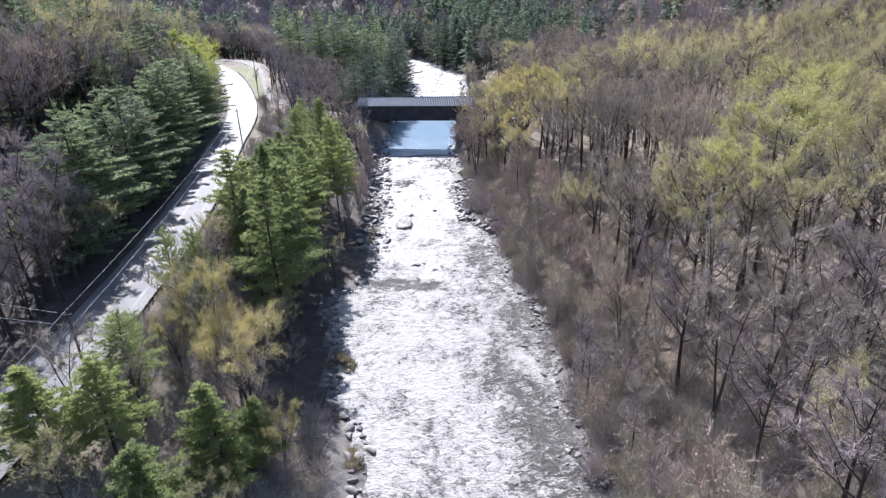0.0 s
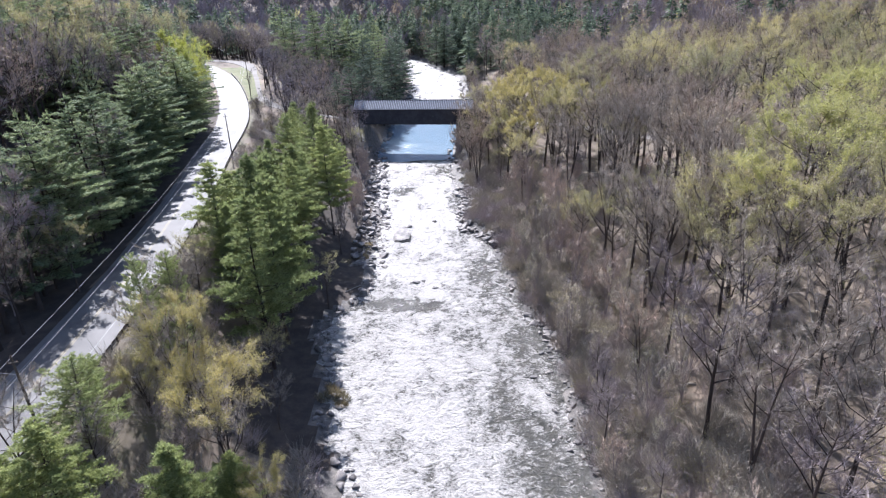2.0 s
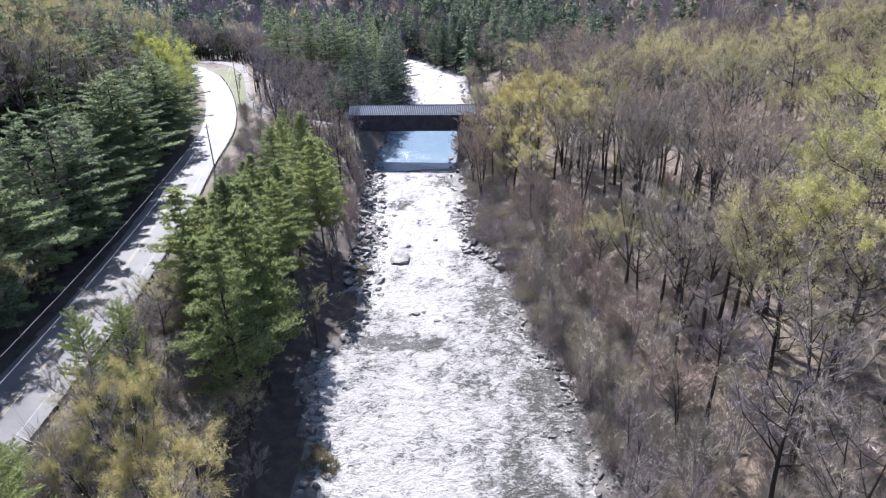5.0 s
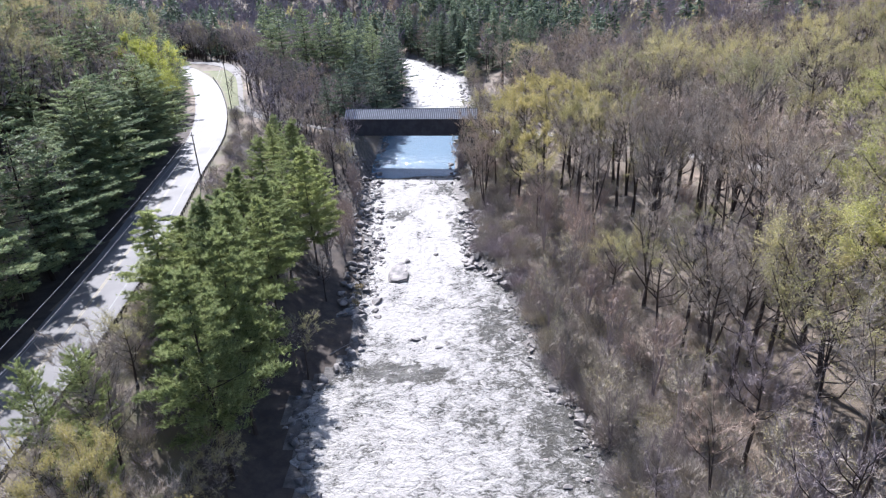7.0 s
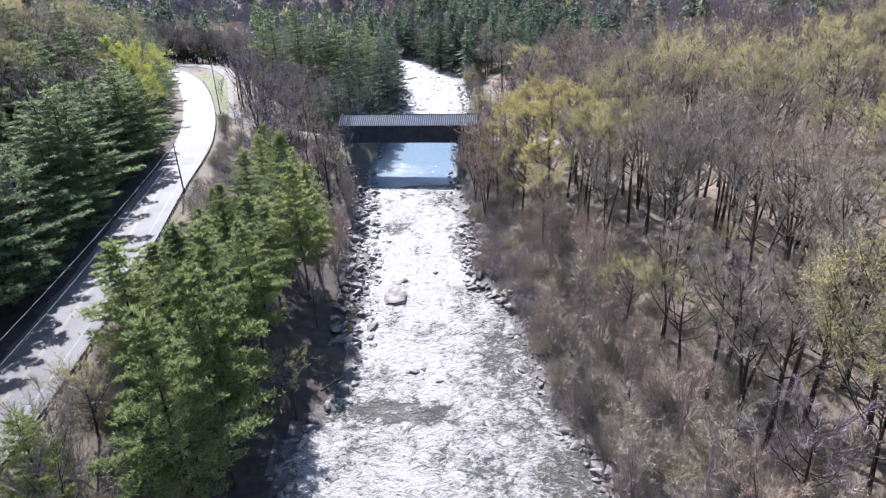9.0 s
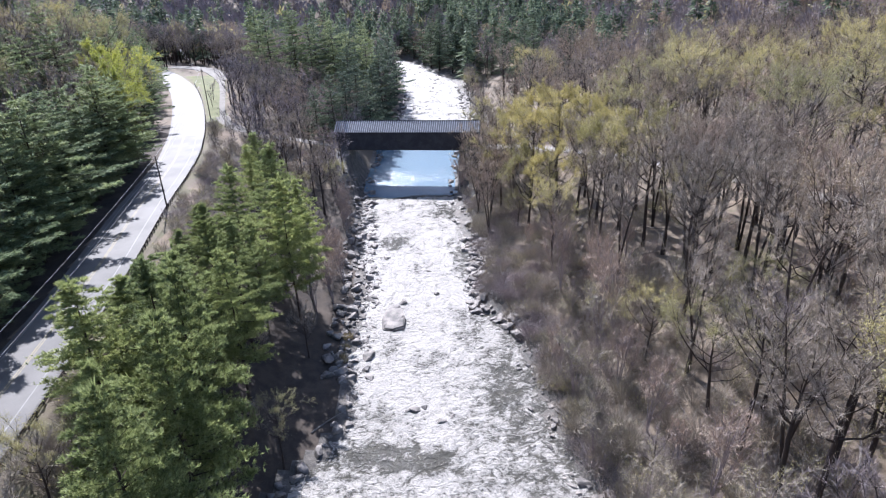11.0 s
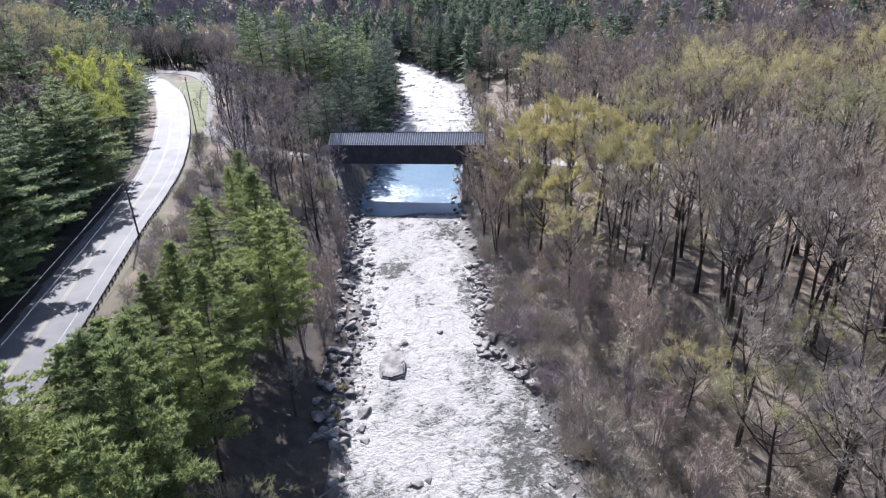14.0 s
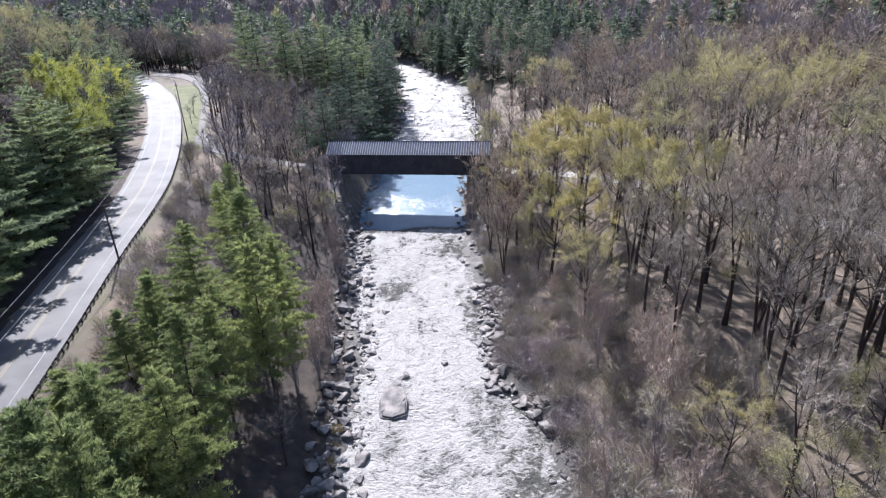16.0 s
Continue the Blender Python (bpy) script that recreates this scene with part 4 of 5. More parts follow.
def broadleaf(h, spread_r, fork, limbs, branches, twigs, twig_w, leaves, leaf_size, mats, up=0.75, stems=1, lean=0.05):
    """Trunk, and a crown of limbs, branches, fine twigs and perhaps young leaves."""
    tr, cr = Build(), Build()
    start_, end_ = [], []
    for _ in range(stems):
        line = bent(h * rng.uniform(0.74, 0.88), lean if stems == 1 else 0.17 if stems < 5 else 0.12, 7)
        r0 = (0.0125 * h + 0.03) / (1 if stems == 1 else 1.4 if stems < 5 else 3.0)
        tr.tube(line, np.interp(np.linspace(0, 1, 7), [0, 0.06, fork, 1], [r0 * 1.3, r0, r0 * 0.75, 0.03]), 6)
        for k in range(limbs // stems):
            g = (k + rng.random()) / (limbs / stems)
            p0 = along(fork + (0.97 - fork) * g, line)
            a = k * 2.4 + rng.normal(0, 0.4)
            n = spread_r * (1.0 - 0.45 * g) * rng.uniform(0.6, 1.12)
            rise = up * (1.2 - 0.2 * g) * rng.uniform(0.6, 1.35)
            t = np.linspace(0, 1, 4)[:, None]
            limb = p0 + np.array([np.cos(a), np.sin(a), 0]) * n * t ** 0.85 + np.array([0, 0, 1]) * n * rise * t ** 1.3 + rng.normal(0, 0.07 * n, (4, 3)) * t
            limb[-1, 2] = min(limb[-1, 2], h * 0.985)
            cr.tube(limb, np.interp(t[:, 0], [0, 1], [r0 * 0.42 * (1 - 0.5 * g), 0.014]), 3, 1)
            nb = max(3, branches // limbs)
            u = rng.uniform(0.25, 1.0, nb)
            p = along(u, limb)
            w = (limb[-1] - limb[0]) / np.linalg.norm(limb[-1] - limb[0]) + rng.normal(0, 0.55, (nb, 3)) + [0, 0, 0.3]
            w /= np.linalg.norm(w, axis=1)[:, None]
            start_.append(p)
            end_.append(p + w * n * rng.uniform(0.3, 0.65, (nb, 1)))
    p, q = np.concatenate(start_), np.concatenate(end_)
    cr.slivers(p, q, np.full(len(p), 0.085), 1)
    pick = rng.integers(len(p), size=twigs)
    u = rng.uniform(0.1, 1.0, (twigs, 1))
    b0 = p[pick] * (1 - u) + q[pick] * u
    w = (q - p)[pick]
    ln = np.linalg.norm(w, axis=1)[:, None]
    w = w / ln + rng.normal(0, 0.6, (twigs, 3)) + [0, 0, 0.2]
    w /= np.linalg.norm(w, axis=1)[:, None]
    tips = b0 + w * (0.5 + 0.4 * ln) * rng.uniform(0.5, 1.3, (twigs, 1))
    cr.slivers(b0, tips, twig_w * rng.uniform(0.7, 1.3, twigs), 0)
    if leaves:
        mid = tips.mean(0)
        shell = np.linalg.norm((tips - mid) / (tips.std(0) + 1e-6), axis=1) + 0.5 * (tips[:, 2] - mid[2]) / tips[:, 2].std()
        pick = np.argsort(shell)[-int(twigs * 0.48):][rng.integers(int(twigs * 0.48), size=leaves)]
        u = rng.uniform(0.15, 1.08, (leaves, 1))
        c = b0[pick] * (1 - u) + tips[pick] * u + rng.normal(0, 0.12, (leaves, 3))
        d = rng.normal(size=(leaves, 3))
        d /= np.linalg.norm(d, axis=1)[:, None]
        ls = leaf_size * rng.uniform(0.6, 1.4, leaves)
        cr.slivers(c, c + d * ls[:, None], ls, 2)
    return tr.mesh("trunk", mats[0], smooth=True), cr.mesh("crown", mats[1], mats[0], *mats[2:])


def tree_kind(name, label, category, group, make, sizes):
    """Builds a tree's parts once for each size, full and with coarser sprays for the far woods."""
    return [(name, label, category, group, make(1.0, 1.0, *z), z[0], make(0.34, 1.75, *z)) for z in sizes]


def pine(n, w, h, r, c):
    return plumed_pine(h, r, c, 9.5, 19 * n + 3, 7, 0.42, 0.092 * w, (M_PINE_BARK, M_PINE))


def hemlock(n, w, h, r):
    return conifer(h, r, 0.1, 1.65, 5, 84 * n, 0.66, 0.15 * w, (M_PINE_BARK, M_HEMLOCK), 0.45, 0.38, 6, 2.2)


def fir(n, w, h, r):
    return conifer(h, r, 0.06, 1.5, 5, 80 * n, 0.66, 0.15 * w, (M_PINE_BARK, M_SPRUCE), 0.4, 0.36, 6, 2.0)


def larch(n, w, h, r):
    return conifer(h, r, 0.12, 0.8, 6, 62 * n, 0.42, 0.075 * w, (M_PINE_BARK, M_PINE), 0, 0.4, 6)


def hardwood(twig, bud, twigs, leaves, leaf, wide=0.036, limbs=15, up=1.25, lean=0.04):
    """A maker of hardwoods: twig and bud stuff, how many twigs and buds, and the bud's size."""
    def make(n, w, h, r, fork, stems=1):
        return broadleaf(h, r, fork, limbs, 120, int(twigs * n), wide * w, int(leaves * n), leaf * w, (M_BARK if stems < 5 else M_TWIG_DARK, twig, bud), up, stems, lean)
    return make


PINES = tree_kind("white_pine", "tall white pine with broad layered green boughs", "pine tree", "white pines on the river bank",
                  pine, ((24, 6.6, 0.3), (22, 5.8, 0.3), (26, 7.0, 0.32), (17, 5.0, 0.14)))
HEMLOCKS = tree_kind("hemlock", "large hemlock with long layered blue-green boughs", "hemlock tree", "hemlocks on the hillside",
                     hemlock, ((26, 8.0), (23, 7.0), (29, 8.2)))
FIRS = tree_kind("hemlock", "dark hemlock crowding the upstream river bank", "hemlock tree", "hemlocks upstream", fir, ((26, 7.0), (30, 7.6)))
SPARSE = tree_kind("larch", "thin grey-green larch just coming into needle", "larch tree", "thin conifers by the road", larch, ((15, 4.4),))
BARE = tree_kind("bare_tree", "leafless grey hardwood with a haze of fine twigs", "bare tree", "leafless hardwoods",
                 hardwood(M_TWIG, M_RUST, 3300, 1100, 0.09), ((19, 5.4, 0.44), (22, 5.8, 0.46, 2), (15, 5.0, 0.3, 2), (24, 6.2, 0.48), (20, 5.6, 0.42, 3)))
REDDISH = tree_kind("bare_tree", "leafless reddish-brown hardwood in bud", "bare tree", "leafless hardwoods",
                    hardwood(M_TWIG_RED, M_RUST, 3200, 1500, 0.095), ((19, 5.6, 0.42, 2), (23, 6.0, 0.46)))
OLIVE = tree_kind("budding_tree", "hardwood hazed with small olive-yellow spring buds", "budding tree", "budding hardwoods",
                  hardwood(M_TWIG, M_BUD, 1700, 10500, 0.1), ((19, 6.0, 0.42), (23, 6.8, 0.45), (17, 5.6, 0.38)))
RUSTY = tree_kind("budding_tree", "hardwood hazed with small rusty spring buds", "budding tree", "budding hardwoods",
                  hardwood(M_TWIG_RED, M_RUST, 1300, 3000, 0.12), ((20, 5.4, 0.42),))
YELLOW = tree_kind("leafing_tree", "hardwood in bright yellow-green young leaf", "leafing tree", "leafing hardwoods",
                   hardwood(M_TWIG, M_YELLOW, 1100, 12500, 0.112, 0.045, 14), ((18, 5.4, 0.2), (21, 5.8, 0.22)))
LEAFING = tree_kind("leafing_tree", "domed hardwood in dull yellow-green young leaf", "leafing tree", "leafing hardwoods",
                    hardwood(M_TWIG, M_LIME, 1500, 20000, 0.095, 0.04, 18, 0.9), ((20, 6.8, 0.36), (22, 7.2, 0.38)))
DARK = tree_kind("bare_tree", "leafless dark purplish-brown hardwood on the shaded hill", "bare tree", "leafless hardwoods",
                 hardwood(M_TWIG_DARK, M_RUST, 3300, 500, 0.09), ((20, 5.4, 0.44), (24, 6.0, 0.48)))
# these trees take the haze-paled twig colour too
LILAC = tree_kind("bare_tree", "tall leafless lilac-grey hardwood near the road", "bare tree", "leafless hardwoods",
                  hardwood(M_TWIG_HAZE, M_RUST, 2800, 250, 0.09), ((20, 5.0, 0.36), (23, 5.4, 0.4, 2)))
TALL = tree_kind("bare_tree", "tall straight dark-trunked hardwood without leaves", "bare tree", "leafless hardwoods",
                 hardwood(M_TWIG, M_RUST, 3600, 1200, 0.085, 0.034), ((26, 5.2, 0.55), (27, 5.6, 0.55, 2)))
HONEY = tree_kind("budding_tree", "broad hardwood domed with golden spring buds", "budding tree", "budding hardwoods",
                  hardwood(M_TWIG, M_GOLD, 1500, 15000, 0.105), ((20, 6.2, 0.36), (22, 6.6, 0.38)))
SAPLINGS = tree_kind("bare_tree", "small many-stemmed leafless tree in the underwood", "bare tree", "leafless hardwoods",
                     hardwood(M_BRUSH, M_BUD, 1900, 700, 0.075, 0.036, 28, 2.4, 0.1), ((9, 2.6, 0.12, 7), (8, 3.0, 0.1, 8), (10, 2.6, 0.15, 6)))
SAPLINGS += tree_kind("bare_tree", "small many-stemmed reddish leafless tree in the underwood", "bare tree", "leafless hardwoods",
                      hardwood(M_TWIG_RED, M_RUST, 1900, 250, 0.07, 0.03, 28, 2.4, 0.1), ((9, 2.6, 0.12, 7),))
GOLD = tree_kind("budding_tree", "roadside hardwood in dull gold spring buds", "budding tree", "budding hardwoods",
                 hardwood(M_TWIG, M_GOLD, 2800, 24000, 0.07, 0.032, 22, 1.9), ((14, 4.6, 0.2, 2), (11, 4.2, 0.2, 3)))
PINE_REACH = (6.6, 5.8, 7.0, 5.0)
placed, stand = [], []


def plant(kinds, x, y, tall=None, top=None, k=None, label="", wide=1.0, reach=None):
    """Sets down one tree of the given kinds, scaled to a height or to a given top."""
    kind = kinds[int(rng.integers(len(kinds))) if k is None else k]
    z = height(x, y)
    size = ((top - z) if top else (tall or kind[5])) / kind[5]
    if reach:
        wide = reach / (PINE_REACH[k] * size)
    m = pose(x, y, z - 0.15, 0, 0, rng.uniform(0, 360)) @ Matrix.Diagonal((size * wide, size * wide, size, 1))
    stand.append((kind, m, label, x, y))
    placed.append((x, y))


def free(x, y, gap, road=7.0):
    if any((px - x) ** 2 + (py - y) ** 2 < gap * gap for px, py in placed):
        return False
    xl, xr, _ = edges(y)
    if xl - 3 < x < xr + 3 or (-33 < x < 18 and abs(y - 246 + 0.196 * (x + 7)) < 6.5):
        return False
    if np.min(np.hypot(ROAD_MID[:, 0] - x, ROAD_MID[:, 1] - y)) < (road if x > -52 - 0.1 * max(y - 100, 0) else 5.7):
        return False
    return line_gap(x, y, DRIVE_LINE) > 4 and line_gap(x, y, RIGHT_LINE) > 7 and line_gap(x, y, LOT_LINE) > 3.2


# pines between the road and the river, set by their tops
for x, y, top, k, r in ((-28.5, 93, 33.6, 0, 7.4), (-28.3, 104, 33.8, 1, 6.8), (-39.6, 111, 34.4, 0, 7.2), (-30.3, 114, 34.6, 1, 6.4), (-35.2, 117, 34.2, 2, 6.6), (-34, 124, 32.5, 1, 6.2),
                        (-29, 126, 30.5, 0, 5.4), (-30.8, 136, 31, 2, 5.6), (-36, 155, 34.2, 0, 6.0), (-32.5, 167.5, 34.9, 2, 6.6), (-27, 152.4, 32.6, 1, 5.6), (-26.5, 163, 29, 0, 5.2),
                        (-43.3, 146, 26, 3, 3.2), (-39, 147.5, 29.8, 3, 3.6), (-38, 129, 29, 3, 5.0), (-42, 132, 27, 3, 4.2), (-41, 122, 29, 3, 5.2), (-41, 184, 31, 0, 4.6), (-44, 200, 30.4, 1, 4.6),
                        (-31, 145, 28, 1, 5.0), (-44.5, 158, 26, 3, 3.0), (-30, 44, 22, 3, 5.0), (-35.5, 103, 29, 3, 4.4)):
    plant(PINES, x, y, top=top, k=k, reach=r)
plant(PINES, -36.8, 52.5, top=26.5, k=1, reach=4.6)
plant(PINES, -42.3, 50.5, top=27.0, k=3, reach=4.6)
plant(PINES, -27, 55.5, top=20.5, k=3, reach=4.8)
plant(PINES, -24, 61, top=14, k=3, reach=3.4)
plant(SPARSE, -39.6, 63, top=26, wide=1.35)
plant(SPARSE, -43.0, 70, top=22, wide=1.2)
plant(SPARSE, -41.4, 83.2, top=29, wide=0.6)
plant(BARE, -37.5, 87, top=25, k=2, wide=0.9)
plant(SPARSE, -39.8, 88.5, top=27, wide=0.8)
plant(SPARSE, -37, 82, top=22, wide=0.9)
plant(GOLD, -33, 73, top=25.6, k=0, wide=0.85)
plant(GOLD, -26.5, 66.5, top=21, k=0, wide=1.1)
plant(GOLD, -29.5, 71, top=20, k=0, wide=0.95)
plant(GOLD, -21.5, 61, top=11, k=1, label="low hardwood in dull gold buds over the water")
plant(GOLD, -36.5, 70, top=20.5, k=1)
plant(BARE, -38.6, 77, top=26, k=2, label="gnarled bare hardwood leaning over the roadside")
plant(BARE, -41.4, 93, top=26.5, k=2, label="gnarled bare hardwood beside the guardrail")
# trees over the road on its hill side
for x, y, top in ((-80, 212, 50), (-87, 224, 52), (-77.5, 203, 45), (-90, 233, 50), (-84, 219, 45), (-97, 262, 50)):
    plant(YELLOW, x, y, top=top, wide=1.05)
for x, y, top, k in ((-77, 193, 40, 0), (-74.5, 182, 42, 2), (-71.5, 166, 38, 1), (-86, 189, 44, 2), (-79, 172, 42, 0), (-88, 242, 42, 1), (-94, 252, 44, 0), (-105, 290, 48, 2), (-113, 306, 47, 0), (-100, 276, 45, 1), (-68.5, 150, 40, 0), (-74, 158, 41, 1), (-121, 328, 50, 0), (-133, 348, 50, 2), (-64, 128, 36, 1)):
    plant(HEMLOCKS, x, y, top=top, k=k)
for x, y, top in ((-60, 84, 33), (-66, 104, 37), (-58.5, 96, 30)):
    plant(OLIVE if x > -60 else RUSTY, x, y, top=top)
for x, y, top in ((-33, 262, 36), (-38, 256, 33), (-29.5, 271, 36), (-27, 283, 37)):
    plant(FIRS, x, y, top=top, wide=0.95)
# tall straight trees of the terrace
TALL_AT = ((38.5, 99.7, 27), (39.5, 107, 26), (43.5, 146, 27), (44.6, 147, 25), (43.1, 100.1, 26), (51.2, 105.3, 27), (40.4, 77.1, 26), (37.1, 103.3, 25), (49.7, 107.5, 26),
           (36.6, 110.5, 24), (44, 104.5, 26), (36, 125.5, 24), (53.3, 139.1, 27), (34.1, 153.3, 24), (43.8, 156.9, 27), (39.9, 137, 26), (49.3, 147.9, 27), (53.1, 144.8, 27), (52.2, 139.9, 26),
           (41.2, 161.6, 27), (46, 152, 27), (57, 118, 27), (60, 131, 28), (47, 122, 26), (55, 92, 27), (48, 84, 26), (62, 110, 28), (58, 156, 28), (33.4, 172.5, 24))
# noted trees of the right bank
for kinds, x, y, top in ((LEAFING, 61, 101, 42), (LEAFING, 52, 90, 37), (LEAFING, 71, 108, 43), (OLIVE, 48.5, 97, 35), (LEAFING, 85.6, 138, 44), (LEAFING, 97, 150, 43), (HONEY, 36.5, 177, 34.8), (HONEY, 31, 194, 38), (HONEY, 26, 203, 33), (HONEY, 41, 186, 36),
                         (OLIVE, 40, 282, 40), (OLIVE, 80, 232, 45), (OLIVE, 61, 225, 41), (OLIVE, 75, 172, 43), (HONEY, 23, 188, 29), (HONEY, 34, 210, 37), (HONEY, 22.5, 211, 31), (HONEY, 29, 218, 34), (HONEY, 39, 199, 37), (HONEY, 46, 180, 36), (HONEY, 27, 181, 31), (OLIVE, 98, 186, 46), (OLIVE, 46, 152, 30), (OLIVE, 35.5, 118, 24), (OLIVE, 47, 128, 25), (OLIVE, 44.5, 121, 20)):
    plant(kinds, x, y, top=top, wide=1.1)


for x, y, h in TALL_AT:
    plant(TALL, x, y, tall=h)


def scatter(x0, x1, y0, y1, gap, tries, pick, tall, spare=None):
    for _ in range(tries):
        x, y = rng.uniform(x0, x1), rng.uniform(y0, y1)
        if spare and spare(x, y):
            continue
        if abs(x) < 0.8 * y + 30 and free(x, y, gap):
            lo, hi = tall(x, y) if callable(tall) else tall
            plant(pick(x, y), x, y, tall=rng.uniform(lo, hi))


def road_side(x, y):
    """Whether the place lies on the road's river side or close above it."""
    i = int(np.argmin(np.hypot(ROAD_MID[:, 0] - x, ROAD_MID[:, 1] - y)))
    (px, py), (nx, ny) = ROAD_MID[i], ROAD_NRM[i]
    return (x - px) * nx + (y - py) * ny < 9.5


ROAD_NRM = normals(ROAD_MID)


def terrace_tall(x, y):
    """Low trees by the water, tall ones on the terrace."""
    k = float(blend((x - edges(y)[1] - 6) / 30))
    return 11 + 12 * k, 15 + 14 * k


def budding(x, y):
    return 0.5 + 0.5 * math.sin(x * 0.05 + 1.0) * math.cos(y * 0.035) + 0.4 * blend((x - 62) / 40) + 0.25 * blend((y - 165) / 40) - 0.9 * blend((y - 215) / 40)


def right_mix(x, y):
    r = rng.random()
    if x - edges(y)[1] < 17 and y < 190 and r < 0.8:
        return SAPLINGS
    r = rng.random()
    return OLIVE if r < 0.26 * budding(x, y) else RUSTY if r < 0.36 * budding(x, y) else REDDISH if r < 0.46 else DARK if r < 0.56 else BARE


def left_mix(x, y):
    r = rng.random()
    back = blend((-x - 0.25 * max(y - 150, 0) - 95) / 40)
    return HEMLOCKS if r < (0.05 + 0.42 * blend((y - 125) / 45)) * (1 - 0.75 * back) else DARK if r < 0.72 else BARE if r < 0.82 else REDDISH if r < 0.93 else OLIVE


for x, y, top in ((11.5, 231, 22), (14.5, 226, 25), (13, 218, 22), (18, 232, 27), (17, 220, 27), (20, 226, 30), (12.5, 210, 19), (15, 203, 22), (14, 196, 21), (24, 233, 29), (19, 211, 26)):
    plant(BARE if rng.random() < 0.55 else REDDISH, x, y, top=top)
for x, y, top in ((11.5, 237, 19), (13.5, 240, 20), (17, 229, 22), (22, 230, 24), (27, 228, 24), (32, 226, 26), (37, 223, 25), (42, 220, 27), (47, 216, 26), (52, 212, 27), (15.5, 234, 21), (24.5, 225, 23)):
    plant(SAPLINGS if rng.random() < 0.5 else BARE, x, y, top=top)
for x, y, top in ((9.5, 236, 14), (8.6, 231, 12), (10.5, 239.5, 15), (9.8, 227, 13), (11.5, 233, 17)):
    plant(SAPLINGS, x, y, top=top)
for y in np.arange(158, 214, 4.5):  # brown brush between the pines and the stones
    plant(SAPLINGS, edges(y)[0] - rng.uniform(4, 9), y, tall=rng.uniform(6, 11), k=3)
for x, y, top in ((-33.5, 238, 24), (-30, 236, 19), (-36, 232, 25), (-31, 229, 20), (-38, 241, 27)):
    plant(BARE if rng.random() < 0.6 else REDDISH, x, y, top=top)
for x, y, top in ((-29.5, 240.5, 22), (-32, 239, 23), (-34.5, 243, 24)):
    plant(LILAC, x, y, top=top)
for y in np.arange(62, 142, 6.0):  # dark low trees leaning over the shore
    plant(DARK if rng.random() < 0.5 else SAPLINGS, edges(y)[1] + rng.uniform(2, 7), y, tall=rng.uniform(8, 13))
for x, y, h in ((-72, 345, 38), (-62, 352, 41), (-52, 338, 39), (-43, 346, 42), (-35, 333, 39), (-27, 341, 40), (-48, 366, 43), (-66, 372, 42), (-31, 362, 42), (-81, 362, 38)):
    plant(HEMLOCKS, x, y, tall=h, wide=0.8)
for x, y, h in ((-23, 292, 27), (-22, 306, 30), (-20, 324, 32), (-20, 344, 34), (-19, 366, 35), (-33, 316, 34), (-35, 342, 37), (-52, 350, 38), (-22, 396, 34), (-36, 376, 38)):
    plant(FIRS, x, y, tall=h, wide=1.05)
for x, y, h in ((20, 478, 28), (12, 500, 28), (6, 520, 28), (0, 545, 28), (26, 470, 30), (20, 505, 30), (30, 450, 27), (14, 530, 30), (8, 560, 30), (28, 490, 31), (34, 474, 30), (26, 520, 30), (-8, 575, 28)):
    plant(FIRS, x, y, tall=h + 5)
scatter(36, 150, 75, 330, 12, 1500, lambda x, y: OLIVE if rng.random() < 0.88 else RUSTY, (25, 32), lambda x, y: rng.random() > 1.15 * budding(x, y) - 0.5)
for y in np.arange(262, 440, 5.0):  # the upstream right shore
    plant((OLIVE, BARE, DARK, SAPLINGS, REDDISH)[int(rng.integers(5))], edges(y)[1] + rng.uniform(2.5, 9), y, tall=rng.uniform(9, 16))
scatter(34, 78, 40, 135, 7.5, 300, lambda x, y: DARK if rng.random() < 0.45 else BARE, (20, 27))
scatter(24, 68, 40, 170, 6.4, 600, right_mix, terrace_tall)
scatter(20, 150, 60, 330, 6.6, 3400, right_mix, lambda x, y: (terrace_tall(x, y)[0] - 4, terrace_tall(x, y)[1]))
scatter(21, 80, 50, 230, 4.2, 560, lambda x, y: SAPLINGS, (5, 10))
scatter(-82, -55, 58, 160, 3.3, 420, lambda x, y: DARK if rng.random() < 0.7 else SAPLINGS, (7, 14), road_side)
scatter(-44, -23, 40, 240, 5, 260, lambda x, y: BARE if rng.random() < 0.5 else OLIVE, (8, 13), lambda x, y: y > 100 and rng.random() < 0.5)
def off_road(x, y):
    return np.min(np.hypot(ROAD_MID[:, 0] - x, ROAD_MID[:, 1] - y))


def bend_tall(x, y):
    """Tall trees towards the river, low ones where the road's bend stays open to view."""
    return (15, 22) if x > -0.376 * (y - 78.6) + 2 else (5, 9)


scatter(-84, -26, 208, 335, 4.4, 900, lambda x, y: LILAC if rng.random() < 0.6 else BARE if rng.random() < 0.6 else REDDISH, bend_tall, lambda x, y: off_road(x, y) < 9)
for y in np.arange(74, 212, 5.5):  # a close row along the road's hill side
    i = int(np.argmin(np.abs(ROAD_MID[:, 1] - y)))
    x, d = float(ROAD_MID[i, 0]), rng.uniform(9.6, 11.5)
    plant(HEMLOCKS if y > 92 and rng.random() < 0.85 else DARK, x - d, y + rng.uniform(-1.5, 1.5), tall=rng.uniform(21, 28))
scatter(-78, -54, 58, 205, 4.6, 900, lambda x, y: HEMLOCKS if rng.random() < 0.25 + 0.6 * blend((y - 95) / 40) else DARK, (20, 27), road_side)
scatter(-125, -56, 40, 260, 5.6, 3600, left_mix, (22, 32), road_side)
scatter(-150, -70, 200, 400, 6.8, 1400, left_mix, (20, 29), road_side)
